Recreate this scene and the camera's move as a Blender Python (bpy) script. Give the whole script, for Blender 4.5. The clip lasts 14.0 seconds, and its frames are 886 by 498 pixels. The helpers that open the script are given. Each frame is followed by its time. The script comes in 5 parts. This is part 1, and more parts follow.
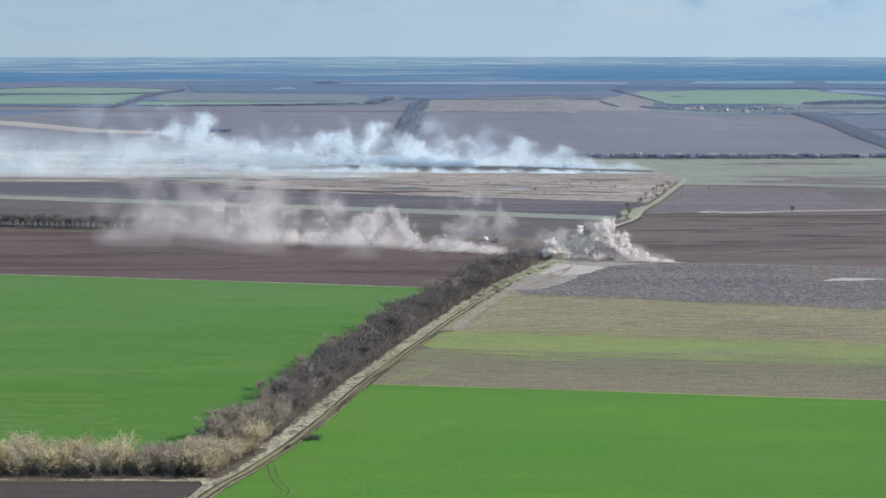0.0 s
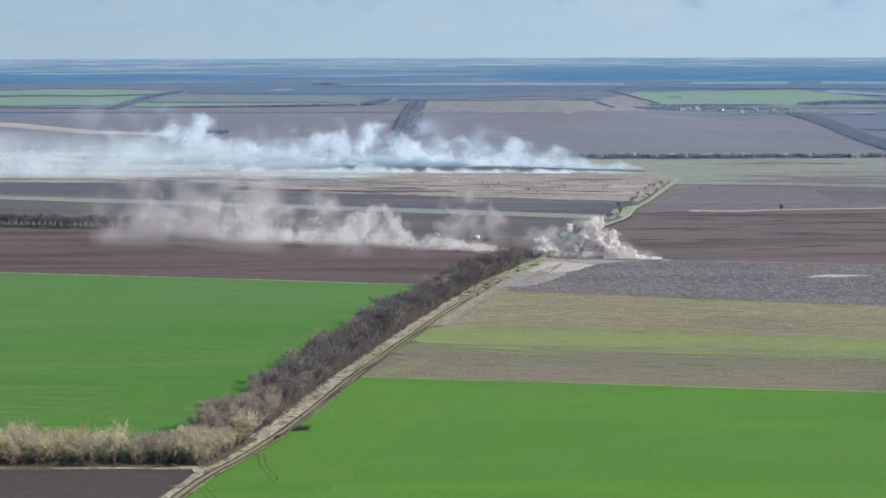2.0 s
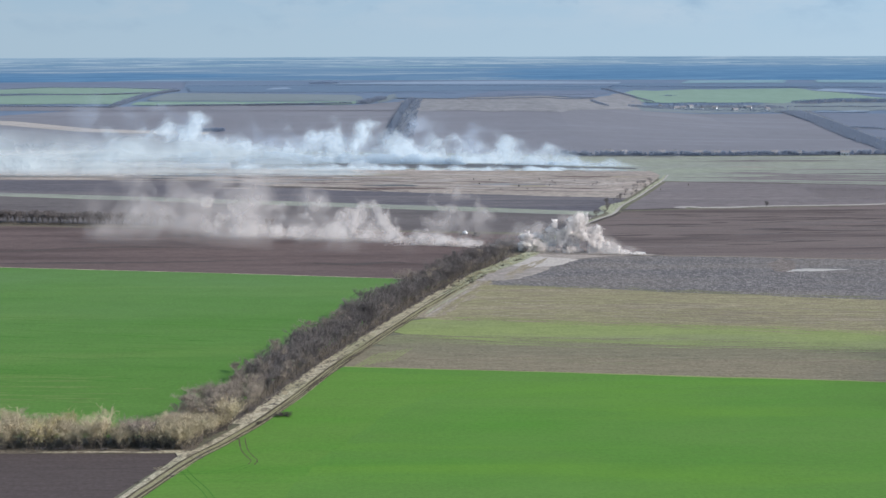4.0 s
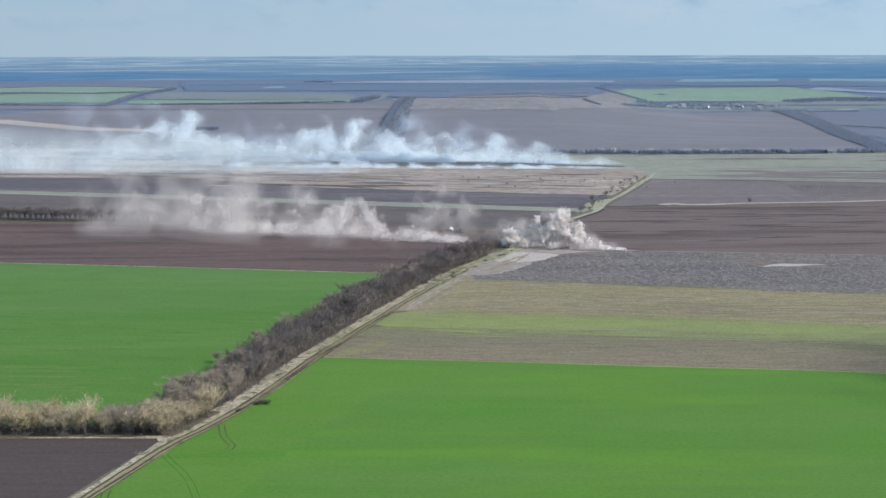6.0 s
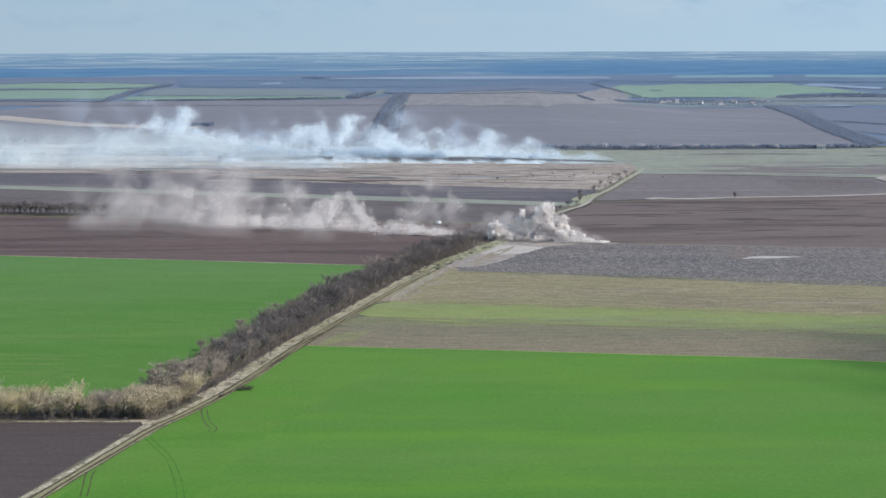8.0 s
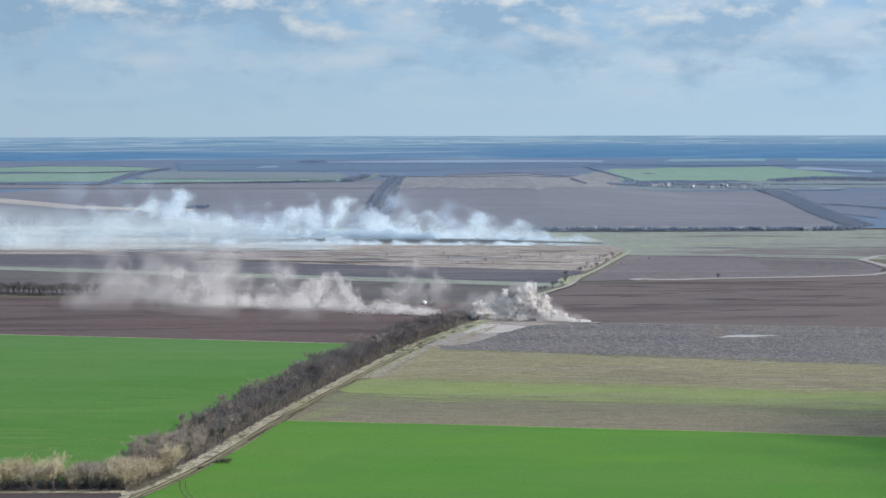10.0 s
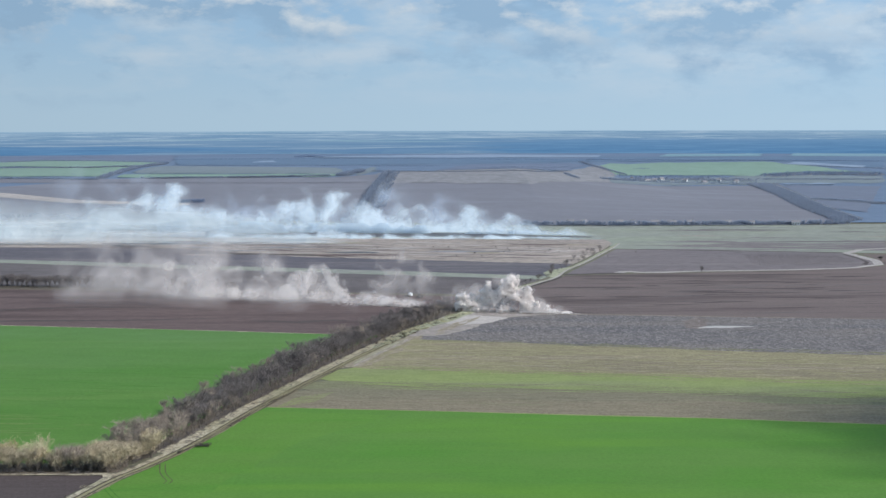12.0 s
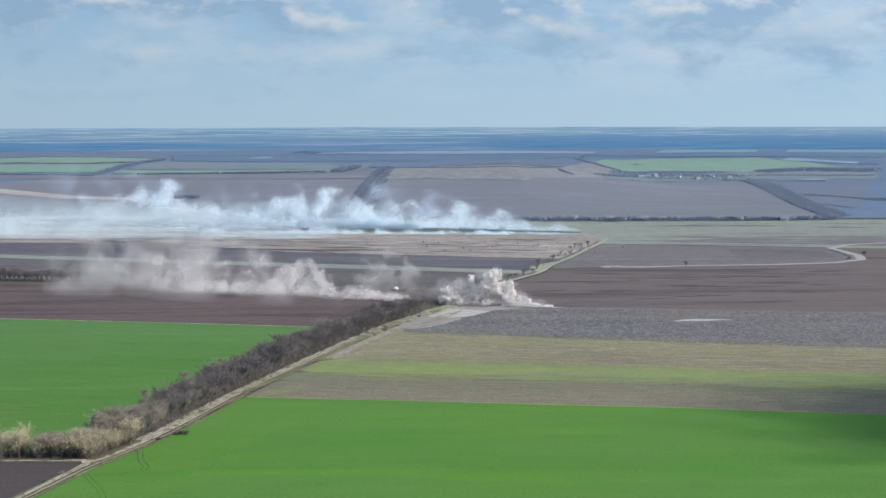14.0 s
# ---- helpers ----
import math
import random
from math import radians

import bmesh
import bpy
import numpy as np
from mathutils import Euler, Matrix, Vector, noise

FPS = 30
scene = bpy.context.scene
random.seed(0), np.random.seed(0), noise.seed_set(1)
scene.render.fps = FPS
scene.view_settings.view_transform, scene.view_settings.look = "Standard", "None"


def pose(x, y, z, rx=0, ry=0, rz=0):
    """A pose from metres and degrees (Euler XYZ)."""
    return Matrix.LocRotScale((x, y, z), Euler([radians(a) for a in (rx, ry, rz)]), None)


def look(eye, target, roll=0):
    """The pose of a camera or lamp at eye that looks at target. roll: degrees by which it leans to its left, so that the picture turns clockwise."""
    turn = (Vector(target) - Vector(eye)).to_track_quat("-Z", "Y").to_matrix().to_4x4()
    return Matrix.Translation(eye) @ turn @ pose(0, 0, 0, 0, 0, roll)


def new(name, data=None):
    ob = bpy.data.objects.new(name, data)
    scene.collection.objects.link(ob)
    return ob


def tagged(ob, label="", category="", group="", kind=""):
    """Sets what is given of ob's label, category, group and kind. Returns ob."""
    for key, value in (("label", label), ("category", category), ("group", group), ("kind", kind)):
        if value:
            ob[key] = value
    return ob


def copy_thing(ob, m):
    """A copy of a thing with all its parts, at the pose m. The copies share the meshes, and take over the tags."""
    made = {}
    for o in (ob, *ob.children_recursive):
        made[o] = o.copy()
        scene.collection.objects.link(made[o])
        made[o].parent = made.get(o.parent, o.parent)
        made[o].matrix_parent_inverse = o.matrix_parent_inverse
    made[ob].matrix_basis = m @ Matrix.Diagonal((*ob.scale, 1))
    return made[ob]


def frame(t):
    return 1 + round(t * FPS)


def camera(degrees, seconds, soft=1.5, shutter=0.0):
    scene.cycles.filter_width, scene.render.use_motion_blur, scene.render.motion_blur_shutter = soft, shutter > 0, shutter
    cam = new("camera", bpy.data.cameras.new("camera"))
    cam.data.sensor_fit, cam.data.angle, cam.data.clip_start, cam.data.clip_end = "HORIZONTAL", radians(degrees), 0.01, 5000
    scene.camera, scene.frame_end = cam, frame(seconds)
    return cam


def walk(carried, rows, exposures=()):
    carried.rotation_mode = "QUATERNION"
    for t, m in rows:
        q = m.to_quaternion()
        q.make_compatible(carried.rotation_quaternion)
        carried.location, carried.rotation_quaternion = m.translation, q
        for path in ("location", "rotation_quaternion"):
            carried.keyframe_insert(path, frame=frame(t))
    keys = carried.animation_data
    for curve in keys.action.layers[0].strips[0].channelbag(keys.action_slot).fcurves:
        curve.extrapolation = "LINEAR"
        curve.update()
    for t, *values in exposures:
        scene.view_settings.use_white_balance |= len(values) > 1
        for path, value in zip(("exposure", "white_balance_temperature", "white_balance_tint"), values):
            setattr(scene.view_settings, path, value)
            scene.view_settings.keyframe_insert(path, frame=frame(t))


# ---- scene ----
# seconds, place, then yaw, pitch and lean in degrees
PATH = [
    (0.0, 0.0, 0.0, 100.0, -0.0, -7.847, 0.015),
    (0.5, 0.869, -2.614, 100.031, 0.008, -7.833, 0.048),
    (1.0, 1.673, -5.474, 100.018, -0.005, -7.829, 0.069),
    (1.5, 2.799, -8.333, 100.016, -0.005, -7.813, 0.094),
    (2.0, 3.977, -11.307, 99.997, -0.021, -7.798, 0.124),
    (2.5, 5.442, -14.509, 99.978, -0.024, -7.808, 0.144),
    (3.0, 7.059, -17.843, 99.973, -0.005, -7.815, 0.151),
    (5.5, 15.833, -34.773, 100.232, -0.041, -7.894, 0.153),
    (6.0, 17.474, -38.116, 100.269, -0.07, -7.893, 0.145),
    (6.5, 19.068, -41.351, 100.28, -0.083, -7.927, 0.141),
    (7.0, 20.655, -44.57, 100.249, -0.092, -7.954, 0.149),
    (7.5, 22.357, -47.815, 100.252, -0.085, -7.981, 0.162),
    (8.0, 24.229, -51.17, 100.288, -0.077, -8.036, 0.171),
    (8.5, 26.146, -54.688, 100.319, -0.082, -7.858, 0.175),
    (8.6, 26.549, -55.445, 100.314, -0.083, -7.162, 0.174),
    (8.7, 26.953, -56.203, 100.309, -0.083, -6.202, 0.172),
    (8.8, 27.357, -56.961, 100.304, -0.083, -5.372, 0.171),
    (8.9, 27.76, -57.718, 100.299, -0.083, -4.929, 0.169),
    (9.0, 28.164, -58.476, 100.294, -0.084, -4.784, 0.168),
    (9.2, 28.971, -59.991, 100.284, -0.084, -4.74, 0.165),
    (10.0, 32.199, -66.052, 100.245, -0.087, -4.751, 0.153),
    (11.0, 36.235, -73.627, 100.195, -0.09, -4.826, 0.137),
    (11.5, 38.508, -77.168, 100.206, -0.071, -4.895, 0.135),
    (12.0, 40.95, -80.565, 100.248, -0.053, -4.949, 0.136),
    (12.5, 43.454, -83.88, 100.291, -0.05, -4.988, 0.134),
    (13.0, 45.982, -87.086, 100.348, -0.034, -5.024, 0.125),
    (13.5, 48.358, -90.243, 100.399, -0.035, -5.048, 0.12),
    (14.0, 50.557, -93.381, 100.405, 0.002, -5.097, 0.131),
]
cam = camera(34.0, 14.0)
walk(cam, [(t, pose(x, y, z, 90 + pitch, lean, yaw)) for t, x, y, z, yaw, pitch, lean in PATH],
     [(0.0, 0.13, 6560, 13.0), (8.4, 0.13, 6560, 13.0), (9.4, 0.13, 6440, 11.5), (14.0, 0.13, 6440, 11.5)])

# ---------------------------------------------------------------- light
SUN = Vector((0.80, -0.28, 0.51)).normalized()
sun = new("sun", bpy.data.lights.new("sun", "SUN"))
sun.data.energy, sun.data.angle, sun.data.color = 4.0, radians(0.6), (1.0, 0.965, 0.91)
sun.matrix_world = look((0, 0, 500), Vector((0, 0, 500)) - SUN)

world = bpy.data.worlds.new("sky")
scene.world = world
world.use_nodes = True
wn, wl = world.node_tree.nodes, world.node_tree.links
wn.clear()
sky = wn.new("ShaderNodeTexSky")
sky.sky_type, sky.sun_disc = "NISHITA", False
sky.sun_elevation, sky.sun_rotation = math.asin(SUN.z), math.atan2(SUN.x, SUN.y)
sky.air_density, sky.dust_density, sky.ozone_density = 1.0, 0.6, 2.0
clear = wn.new("ShaderNodeBackground")
clear.inputs[1].default_value = 0.10
wl.new(sky.outputs[0], clear.inputs[0])
wcoord = wn.new("ShaderNodeTexCoord")


def wmath(op, a, b=None, clamp=False):
    n = wn.new("ShaderNodeMath")
    n.operation, n.use_clamp = op, clamp
    for i, v in enumerate((a, b)):
        if v is None:
            continue
        if isinstance(v, (int, float)):
            n.inputs[i].default_value = v
        else:
            wl.new(v, n.inputs[i])
    return n.outputs[0]


def wnoise(vec, scale, detail, rough=0.55):
    n = wn.new("ShaderNodeTexNoise")
    n.inputs["Scale"].default_value, n.inputs["Detail"].default_value, n.inputs["Roughness"].default_value = scale, detail, rough
    wl.new(vec, n.inputs["Vector"])
    return n.outputs["Fac"]


def wramp(fac, stops):
    n = wn.new("ShaderNodeValToRGB")
    el = n.color_ramp.elements
    while len(el) < len(stops):
        el.new(0.5)
    for e, (p, c) in zip(el, stops):
        e.position, e.color = p, (*c, 1)
    wl.new(fac, n.inputs[0])
    return n.outputs[0]


# clouds: flat-based banks with bright upper edges, thinning into pale haze at the horizon
wsep = wn.new("ShaderNodeSeparateXYZ")
wl.new(wcoord.outputs["Generated"], wsep.inputs[0])
wx, wy, wz = wsep.outputs


def cloud_field(drop, aside=0.0):
    """Cloud cover by direction; drop and aside look a little higher or towards the sun."""
    comb = wn.new("ShaderNodeCombineXYZ")
    up = wmath("ADD", wz, drop)
    wl.new(wmath("ADD", wmath("MULTIPLY", wx, 6.0), aside), comb.inputs[0])
    wl.new(wmath("MULTIPLY", wy, 6.0), comb.inputs[1])
    wl.new(wmath("MULTIPLY", up, 13.0), comb.inputs[2])
    big = wnoise(comb.outputs[0], 2.2, 2.0, 0.5)
    fine = wnoise(comb.outputs[0], 7.5, 6.0, 0.6)
    return wmath("ADD", wmath("MULTIPLY", big, 0.62), wmath("MULTIPLY", fine, 0.38))


def wmix_color(fac, a, c):
    m = wn.new("ShaderNodeMix")
    m.data_type = "RGBA"
    for v, s in ((fac, m.inputs[0]), (a, m.inputs[6]), (c, m.inputs[7])):
        if isinstance(v, tuple):
            s.default_value = (*v, 1)
        else:
            wl.new(v, s)
    return m.outputs[2]


def bank_mask(cover):
    """Where a bank stands: seldom near the horizon, more often higher up."""
    bias = wmath("MINIMUM", wmath("MAXIMUM", wmath("MULTIPLY", wmath("SUBTRACT", wz, 0.056), 3.0), -0.10), 0.04)
    return wmath("MULTIPLY", wmath("SUBTRACT", wmath("ADD", wmath("ADD", cover, wmath("MULTIPLY", wx, 0.05)), bias), 0.455), 8.0, True)


base_mask = bank_mask(cloud_field(0.0))
above_mask = bank_mask(cloud_field(0.007, 0.05))
rim_mask = wmath("MULTIPLY", base_mask, wmath("SUBTRACT", 1.0, above_mask, True))
veil = wramp(wz, ((0.0, (0.405, 0.580, 0.725)), (0.05, (0.330, 0.515, 0.700)), (0.10, (0.275, 0.465, 0.69)), (0.3, (0.22, 0.41, 0.70))))
flat = wn.new("ShaderNodeVectorMath")
flat.operation = "MULTIPLY"
flat.inputs[1].default_value = (1.0, 1.0, 3.2)
wl.new(wcoord.outputs["Generated"], flat.inputs[0])
pale = wmix_color(wmath("MULTIPLY", wmath("SUBTRACT", wmath("ADD", wnoise(flat.outputs[0], 11.0, 6.0, 0.6), wmath("MULTIPLY", wx, 0.16)), 0.44), 4.5, True), veil, (0.470, 0.598, 0.722))
shaded = wmix_color(wmath("MULTIPLY", base_mask, 0.90), pale, (0.262, 0.420, 0.60))
bright = wmix_color(wmath("MULTIPLY", wmath("MULTIPLY", rim_mask, wmath("MULTIPLY", wmath("SUBTRACT", wz, 0.045), 22.0, True)), 1.5, True), shaded, (0.66, 0.72, 0.76))
tone = wmix_color(wmath("MULTIPLY", wmath("SUBTRACT", wz, 0.006), 28.0, True), veil, bright)
cloudy = wn.new("ShaderNodeBackground")
wl.new(wmath("ADD", wmath("MULTIPLY", wx, 0.28), 0.925), cloudy.inputs[1])
wl.new(tone, cloudy.inputs[0])
wmix = wn.new("ShaderNodeMixShader")
wmix.inputs[0].default_value = 0.9
wl.new(clear.outputs[0], wmix.inputs[1])
wl.new(cloudy.outputs[0], wmix.inputs[2])
wout = wn.new("ShaderNodeOutputWorld")
wl.new(wmix.outputs[0], wout.inputs[0])

# ---------------------------------------------------------------- materials


class Nodes:
    """A small builder for one material's node tree."""

    def __init__(self, name):
        self.mat = bpy.data.materials.new(name)
        self.mat.use_nodes = True
        self.n, self.l = self.mat.node_tree.nodes, self.mat.node_tree.links
        self.n.clear()
        self.out = self.n.new("ShaderNodeOutputMaterial")
        self.coord = self.n.new("ShaderNodeTexCoord").outputs["Object"]

    def link(self, value, socket):
        if hasattr(value, "links"):
            self.l.new(value, socket)
        else:
            socket.default_value = value

    def mapped(self, scale, turn=0.0, shift=(0, 0, 0)):
        m = self.n.new("ShaderNodeMapping")
        m.inputs["Scale"].default_value, m.inputs["Rotation"].default_value, m.inputs["Location"].default_value = scale, (0, 0, radians(turn)), shift
        self.l.new(self.coord, m.inputs["Vector"])
        return m.outputs[0]

    def noise(self, vec, scale, detail=4.0, rough=0.6):
        t = self.n.new("ShaderNodeTexNoise")
        t.inputs["Scale"].default_value, t.inputs["Detail"].default_value, t.inputs["Roughness"].default_value = scale, detail, rough
        self.l.new(vec, t.inputs["Vector"])
        return t.outputs["Fac"]

    def ramp(self, fac, stops):
        r = self.n.new("ShaderNodeValToRGB")
        el = r.color_ramp.elements
        while len(el) < len(stops):
            el.new(0.5)
        for e, (p, c) in zip(el, stops):
            e.position, e.color = p, ((c, c, c, 1) if isinstance(c, (int, float)) else (*c, 1))
        self.l.new(fac, r.inputs[0])
        return r.outputs[0]

    def mix(self, fac, a, b, blend="MIX"):
        m = self.n.new("ShaderNodeMix")
        m.data_type, m.blend_type = "RGBA", blend
        for v, key in ((fac, "Factor"), (a, "A"), (b, "B")):
            s = m.inputs[key]
            if key != "Factor":
                s = m.inputs[6 if key == "A" else 7]
                v = (*v, 1) if isinstance(v, tuple) else v
            else:
                s = m.inputs[0]
            self.link(v, s)
        return m.outputs[2]

    def bump(self, height, strength, distance):
        b = self.n.new("ShaderNodeBump")
        b.inputs["Strength"].default_value, b.inputs["Distance"].default_value = strength, distance
        self.l.new(height, b.inputs["Height"])
        return b.outputs[0]

    def surface(self, color, rough=0.9, normal=None, specular=0.2, metal=0.0):
        s = self.n.new("ShaderNodeBsdfPrincipled")
        self.link((*color, 1) if isinstance(color, tuple) else color, s.inputs["Base Color"])
        self.link(rough, s.inputs["Roughness"])
        s.inputs["Specular IOR Level"].default_value, s.inputs["Metallic"].default_value = specular, metal
        if normal is not None:
            self.l.new(normal, s.inputs["Normal"])
        self.l.new(s.outputs[0], self.out.inputs[0])
        return self.mat


def shade(c, k):
    return tuple(v * k for v in c)


def field_material(name, base, other, fleck=None, turn=-11.0, streak=(0.004, 0.09), patch=0.006, grain=0.8, contrast=1.0, bump=0.25, fleck_at=0.60, speck=(0.35, 0.8), rough_tone=0.5, lines=0.5, bands=None, haze_fade=None):
    """Soil or crop: drill-row streaks along the field, broad patches, fine grain, long darker or paler bands, and a
    fade (y0, y1, colour) that paints thin haze into the far end.
    """
    b = Nodes(name)
    rows = b.noise(b.mapped((streak[0], streak[1], 0.05), turn), 1.0, 6.0, 0.65)
    fine_rows = b.noise(b.mapped((streak[0] * 18, streak[1] * 2.6, 0.05), turn, (31, 7, 0)), 1.0, 6.0, 0.7)
    broad = b.noise(b.mapped((patch, patch * 1.8, 0.01), turn, (5, 3, 0)), 1.0, 5.0, 0.55)
    fine = b.noise(b.coord, grain, 6.0, 0.75)
    color = b.mix(b.ramp(rows, ((0.5 - 0.16 / contrast, 0.0), (0.5 + 0.16 / contrast, 1.0))), base, other)
    color = b.mix(b.ramp(broad, ((0.35, 0.0), (0.68, 0.75))), color, shade(other, 0.93))
    if bands:
        wide = b.noise(b.mapped((0.0045, 0.035, 0.02), turn, (17, 23, 0)), 1.0, 5.0, 0.55)
        color = b.mix(b.ramp(wide, ((0.52, 0.0), (0.64, 0.8))), color, bands)
    # thin dust haze painted into the crop colour, stronger with y
    if haze_fade:
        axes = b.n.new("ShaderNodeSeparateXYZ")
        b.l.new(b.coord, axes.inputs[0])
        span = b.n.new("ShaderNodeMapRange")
        for key, val in (("From Min", haze_fade[0]), ("From Max", haze_fade[1])):
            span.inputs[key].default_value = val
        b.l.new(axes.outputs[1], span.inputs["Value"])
        color = b.mix(b.mix(1.0, span.outputs[0], b.ramp(broad, ((0.32, 0.12), (0.64, 0.60))), "MULTIPLY"), color, haze_fade[2])
    t = b.ramp(fine, ((0.32, 1 - rough_tone), (0.5, 1.0), (0.68, 1 + rough_tone)))
    color = b.mix(0.75, color, t, "MULTIPLY")
    t = b.ramp(fine_rows, ((0.30, 1 - 0.6 * lines), (0.5, 1.0), (0.70, 1 + 0.5 * lines)))
    color = b.mix(0.75, color, t, "MULTIPLY")
    if fleck:
        spots = b.noise(b.mapped((speck[0], speck[1], 0.3), turn, (9, 2, 0)), 1.0, 6.0, 0.78)
        color = b.mix(b.ramp(spots, ((fleck_at - 0.07, 0.0), (fleck_at + 0.05, 0.9))), color, fleck)
    return b.surface(color, 0.95, b.bump(fine, bump, 0.4), 0.1)


def clod_material(name, dark, warm, pale):
    """Coarse plough: lumps of turned earth, each with its own tone, moist and dry patches among them."""
    b = Nodes(name)

    def lumps(scale, shift):
        v = b.n.new("ShaderNodeTexVoronoi")
        v.inputs["Scale"].default_value = scale
        b.l.new(b.mapped((1.0, 0.55, 0.4), 0, shift), v.inputs["Vector"])
        split = b.n.new("ShaderNodeSeparateColor")
        b.l.new(v.outputs["Color"], split.inputs[0])
        return split.outputs[0], split.outputs[1], v.outputs["Distance"]
    tone, dry, away = lumps(1.5, (0, 0, 0))
    tone_2, dry_2, away_2 = lumps(0.7, (40, 11, 0))
    wet = b.noise(b.mapped((0.012, 0.05, 0.02), -9), 1.0, 5.0, 0.6)
    color = b.mix(b.ramp(wet, ((0.40, 0.0), (0.62, 1.0))), dark, warm)
    color = b.mix(1.0, color, b.ramp(tone, ((0.0, 0.80), (0.5, 1.0), (1.0, 1.22))), "MULTIPLY")
    color = b.mix(0.8, color, b.ramp(tone_2, ((0.0, 0.80), (0.5, 1.0), (1.0, 1.20))), "MULTIPLY")
    color = b.mix(b.ramp(dry, ((0.86, 0.0), (0.92, 0.75))), color, pale)
    color = b.mix(b.ramp(dry_2, ((0.90, 0.0), (0.95, 0.35))), color, pale)
    return b.surface(color, 0.95, b.bump(away, 0.6, 0.3), 0.1)


def grain_material(name, base, other, scale=1.5, rough=0.9, bump=0.3, stretch=(1, 1, 1), random_tint=0.0):
    """Bark, dry stalks, earth: two scales of mottling and a rough relief."""
    b = Nodes(name)
    vec = b.mapped(stretch)
    big, fine = b.noise(vec, scale * 0.2, 3.0), b.noise(vec, scale, 5.0, 0.7)
    color = b.mix(b.ramp(big, ((0.35, 0.0), (0.65, 1.0))), base, other)
    color = b.mix(1.0, color, b.mix(fine, (0.65, 0.65, 0.65), (1.35, 1.35, 1.35)), "MULTIPLY")
    if random_tint:
        info = b.n.new("ShaderNodeObjectInfo").outputs["Random"]
        color = b.mix(1.0, color, b.mix(info, shade((1, 1, 1), 1 - random_tint), shade((1.0, 0.98, 0.94), 1 + random_tint)), "MULTIPLY")
    return b.surface(color, rough, b.bump(fine, bump, 0.1), 0.15)


def smoke_material(name, color, through_light=0.5):
    """Loose airborne flecks: they scatter light to both sides."""
    b = Nodes(name)
    d, t, m = b.n.new("ShaderNodeBsdfDiffuse"), b.n.new("ShaderNodeBsdfTranslucent"), b.n.new("ShaderNodeMixShader")
    tone = b.noise(b.mapped((0.05, 0.05, 0.05)), 1.0, 3.0)
    col = b.mix(tone, shade(color, 0.94), tuple(min(0.98, c * 1.04) for c in color))
    for s in (d, t):
        b.l.new(col, s.inputs["Color"])
    m.inputs[0].default_value = through_light
    b.l.new(d.outputs[0], m.inputs[1])
    b.l.new(t.outputs[0], m.inputs[2])
    b.l.new(m.outputs[0], b.out.inputs[0])
    return b.mat


WHEAT = field_material("young_wheat", (0.064, 0.180, 0.026), (0.097, 0.206, 0.046), None, contrast=1.0, haze_fade=(400, 600, (0.112, 0.202, 0.082)), streak=(0.003, 0.04), rough_tone=0.22, lines=0.16, bands=(0.118, 0.214, 0.052))
WHEAT_2 = field_material("young_wheat_lush", (0.070, 0.206, 0.026), (0.108, 0.220, 0.048), None, streak=(0.003, 0.03), contrast=0.9, rough_tone=0.16, lines=0.12, patch=0.022, bands=(0.108, 0.238, 0.034))
WHEAT_THIN = field_material("thin_young_wheat", (0.080, 0.212, 0.028), (0.114, 0.228, 0.046), None, streak=(0.003, 0.03), contrast=0.9, rough_tone=0.16, lines=0.12, patch=0.03, bands=(0.076, 0.208, 0.028))
WHEAT_DRY = field_material("yellowing_wheat", (0.105, 0.200, 0.048), (0.130, 0.205, 0.060), None, streak=(0.01, 0.05), rough_tone=0.2)
WHEAT_DEEP = field_material("dense_dark_wheat", (0.056, 0.168, 0.024), (0.068, 0.182, 0.030), None, streak=(0.01, 0.05), rough_tone=0.2)
SOIL_DARK = field_material("moist_ploughed_soil", (0.080, 0.064, 0.063), (0.094, 0.076, 0.073), None, streak=(0.004, 0.2), rough_tone=0.3, lines=0.3)
SOIL_BROWN = field_material("brown_ploughed_soil", (0.146, 0.107, 0.102), (0.126, 0.093, 0.089), None, streak=(0.006, 0.06), bands=(0.085, 0.062, 0.060), rough_tone=0.3, lines=0.4)
SOIL_BROWN_2 = field_material("harrowed_brown_soil", (0.146, 0.116, 0.111), (0.172, 0.138, 0.131), (0.088, 0.070, 0.070), speck=(0.012, 0.09), fleck_at=0.64, streak=(0.005, 0.05), contrast=1.1, bands=(0.098, 0.077, 0.075), rough_tone=0.3, lines=0.15)
SOIL_GREY = field_material("grey_brown_tilled_soil", (0.150, 0.132, 0.132), (0.125, 0.112, 0.114), None, streak=(0.006, 0.06), bands=(0.105, 0.092, 0.094), rough_tone=0.3)
SOIL_VIOLET = field_material("dark_fallow_soil", (0.100, 0.096, 0.114), (0.124, 0.116, 0.132), None, streak=(0.006, 0.05), bands=(0.165, 0.150, 0.155), rough_tone=0.3)
SOIL_PINK = field_material("pinkish_tilled_soil", (0.195, 0.170, 0.172), (0.170, 0.150, 0.156), None, streak=(0.006, 0.05), bands=(0.215, 0.190, 0.188), rough_tone=0.3)
CLODS = clod_material("cloddy_grey_plough", (0.132, 0.124, 0.128), (0.168, 0.150, 0.142), (0.30, 0.278, 0.262))
STUBBLE = field_material("olive_stubble", (0.284, 0.250, 0.158), (0.247, 0.229, 0.132), (0.198, 0.166, 0.118), streak=(0.008, 0.10), contrast=1.0, bands=(0.290, 0.245, 0.182), rough_tone=0.5, lines=0.5, speck=(0.05, 0.28), fleck_at=0.56)
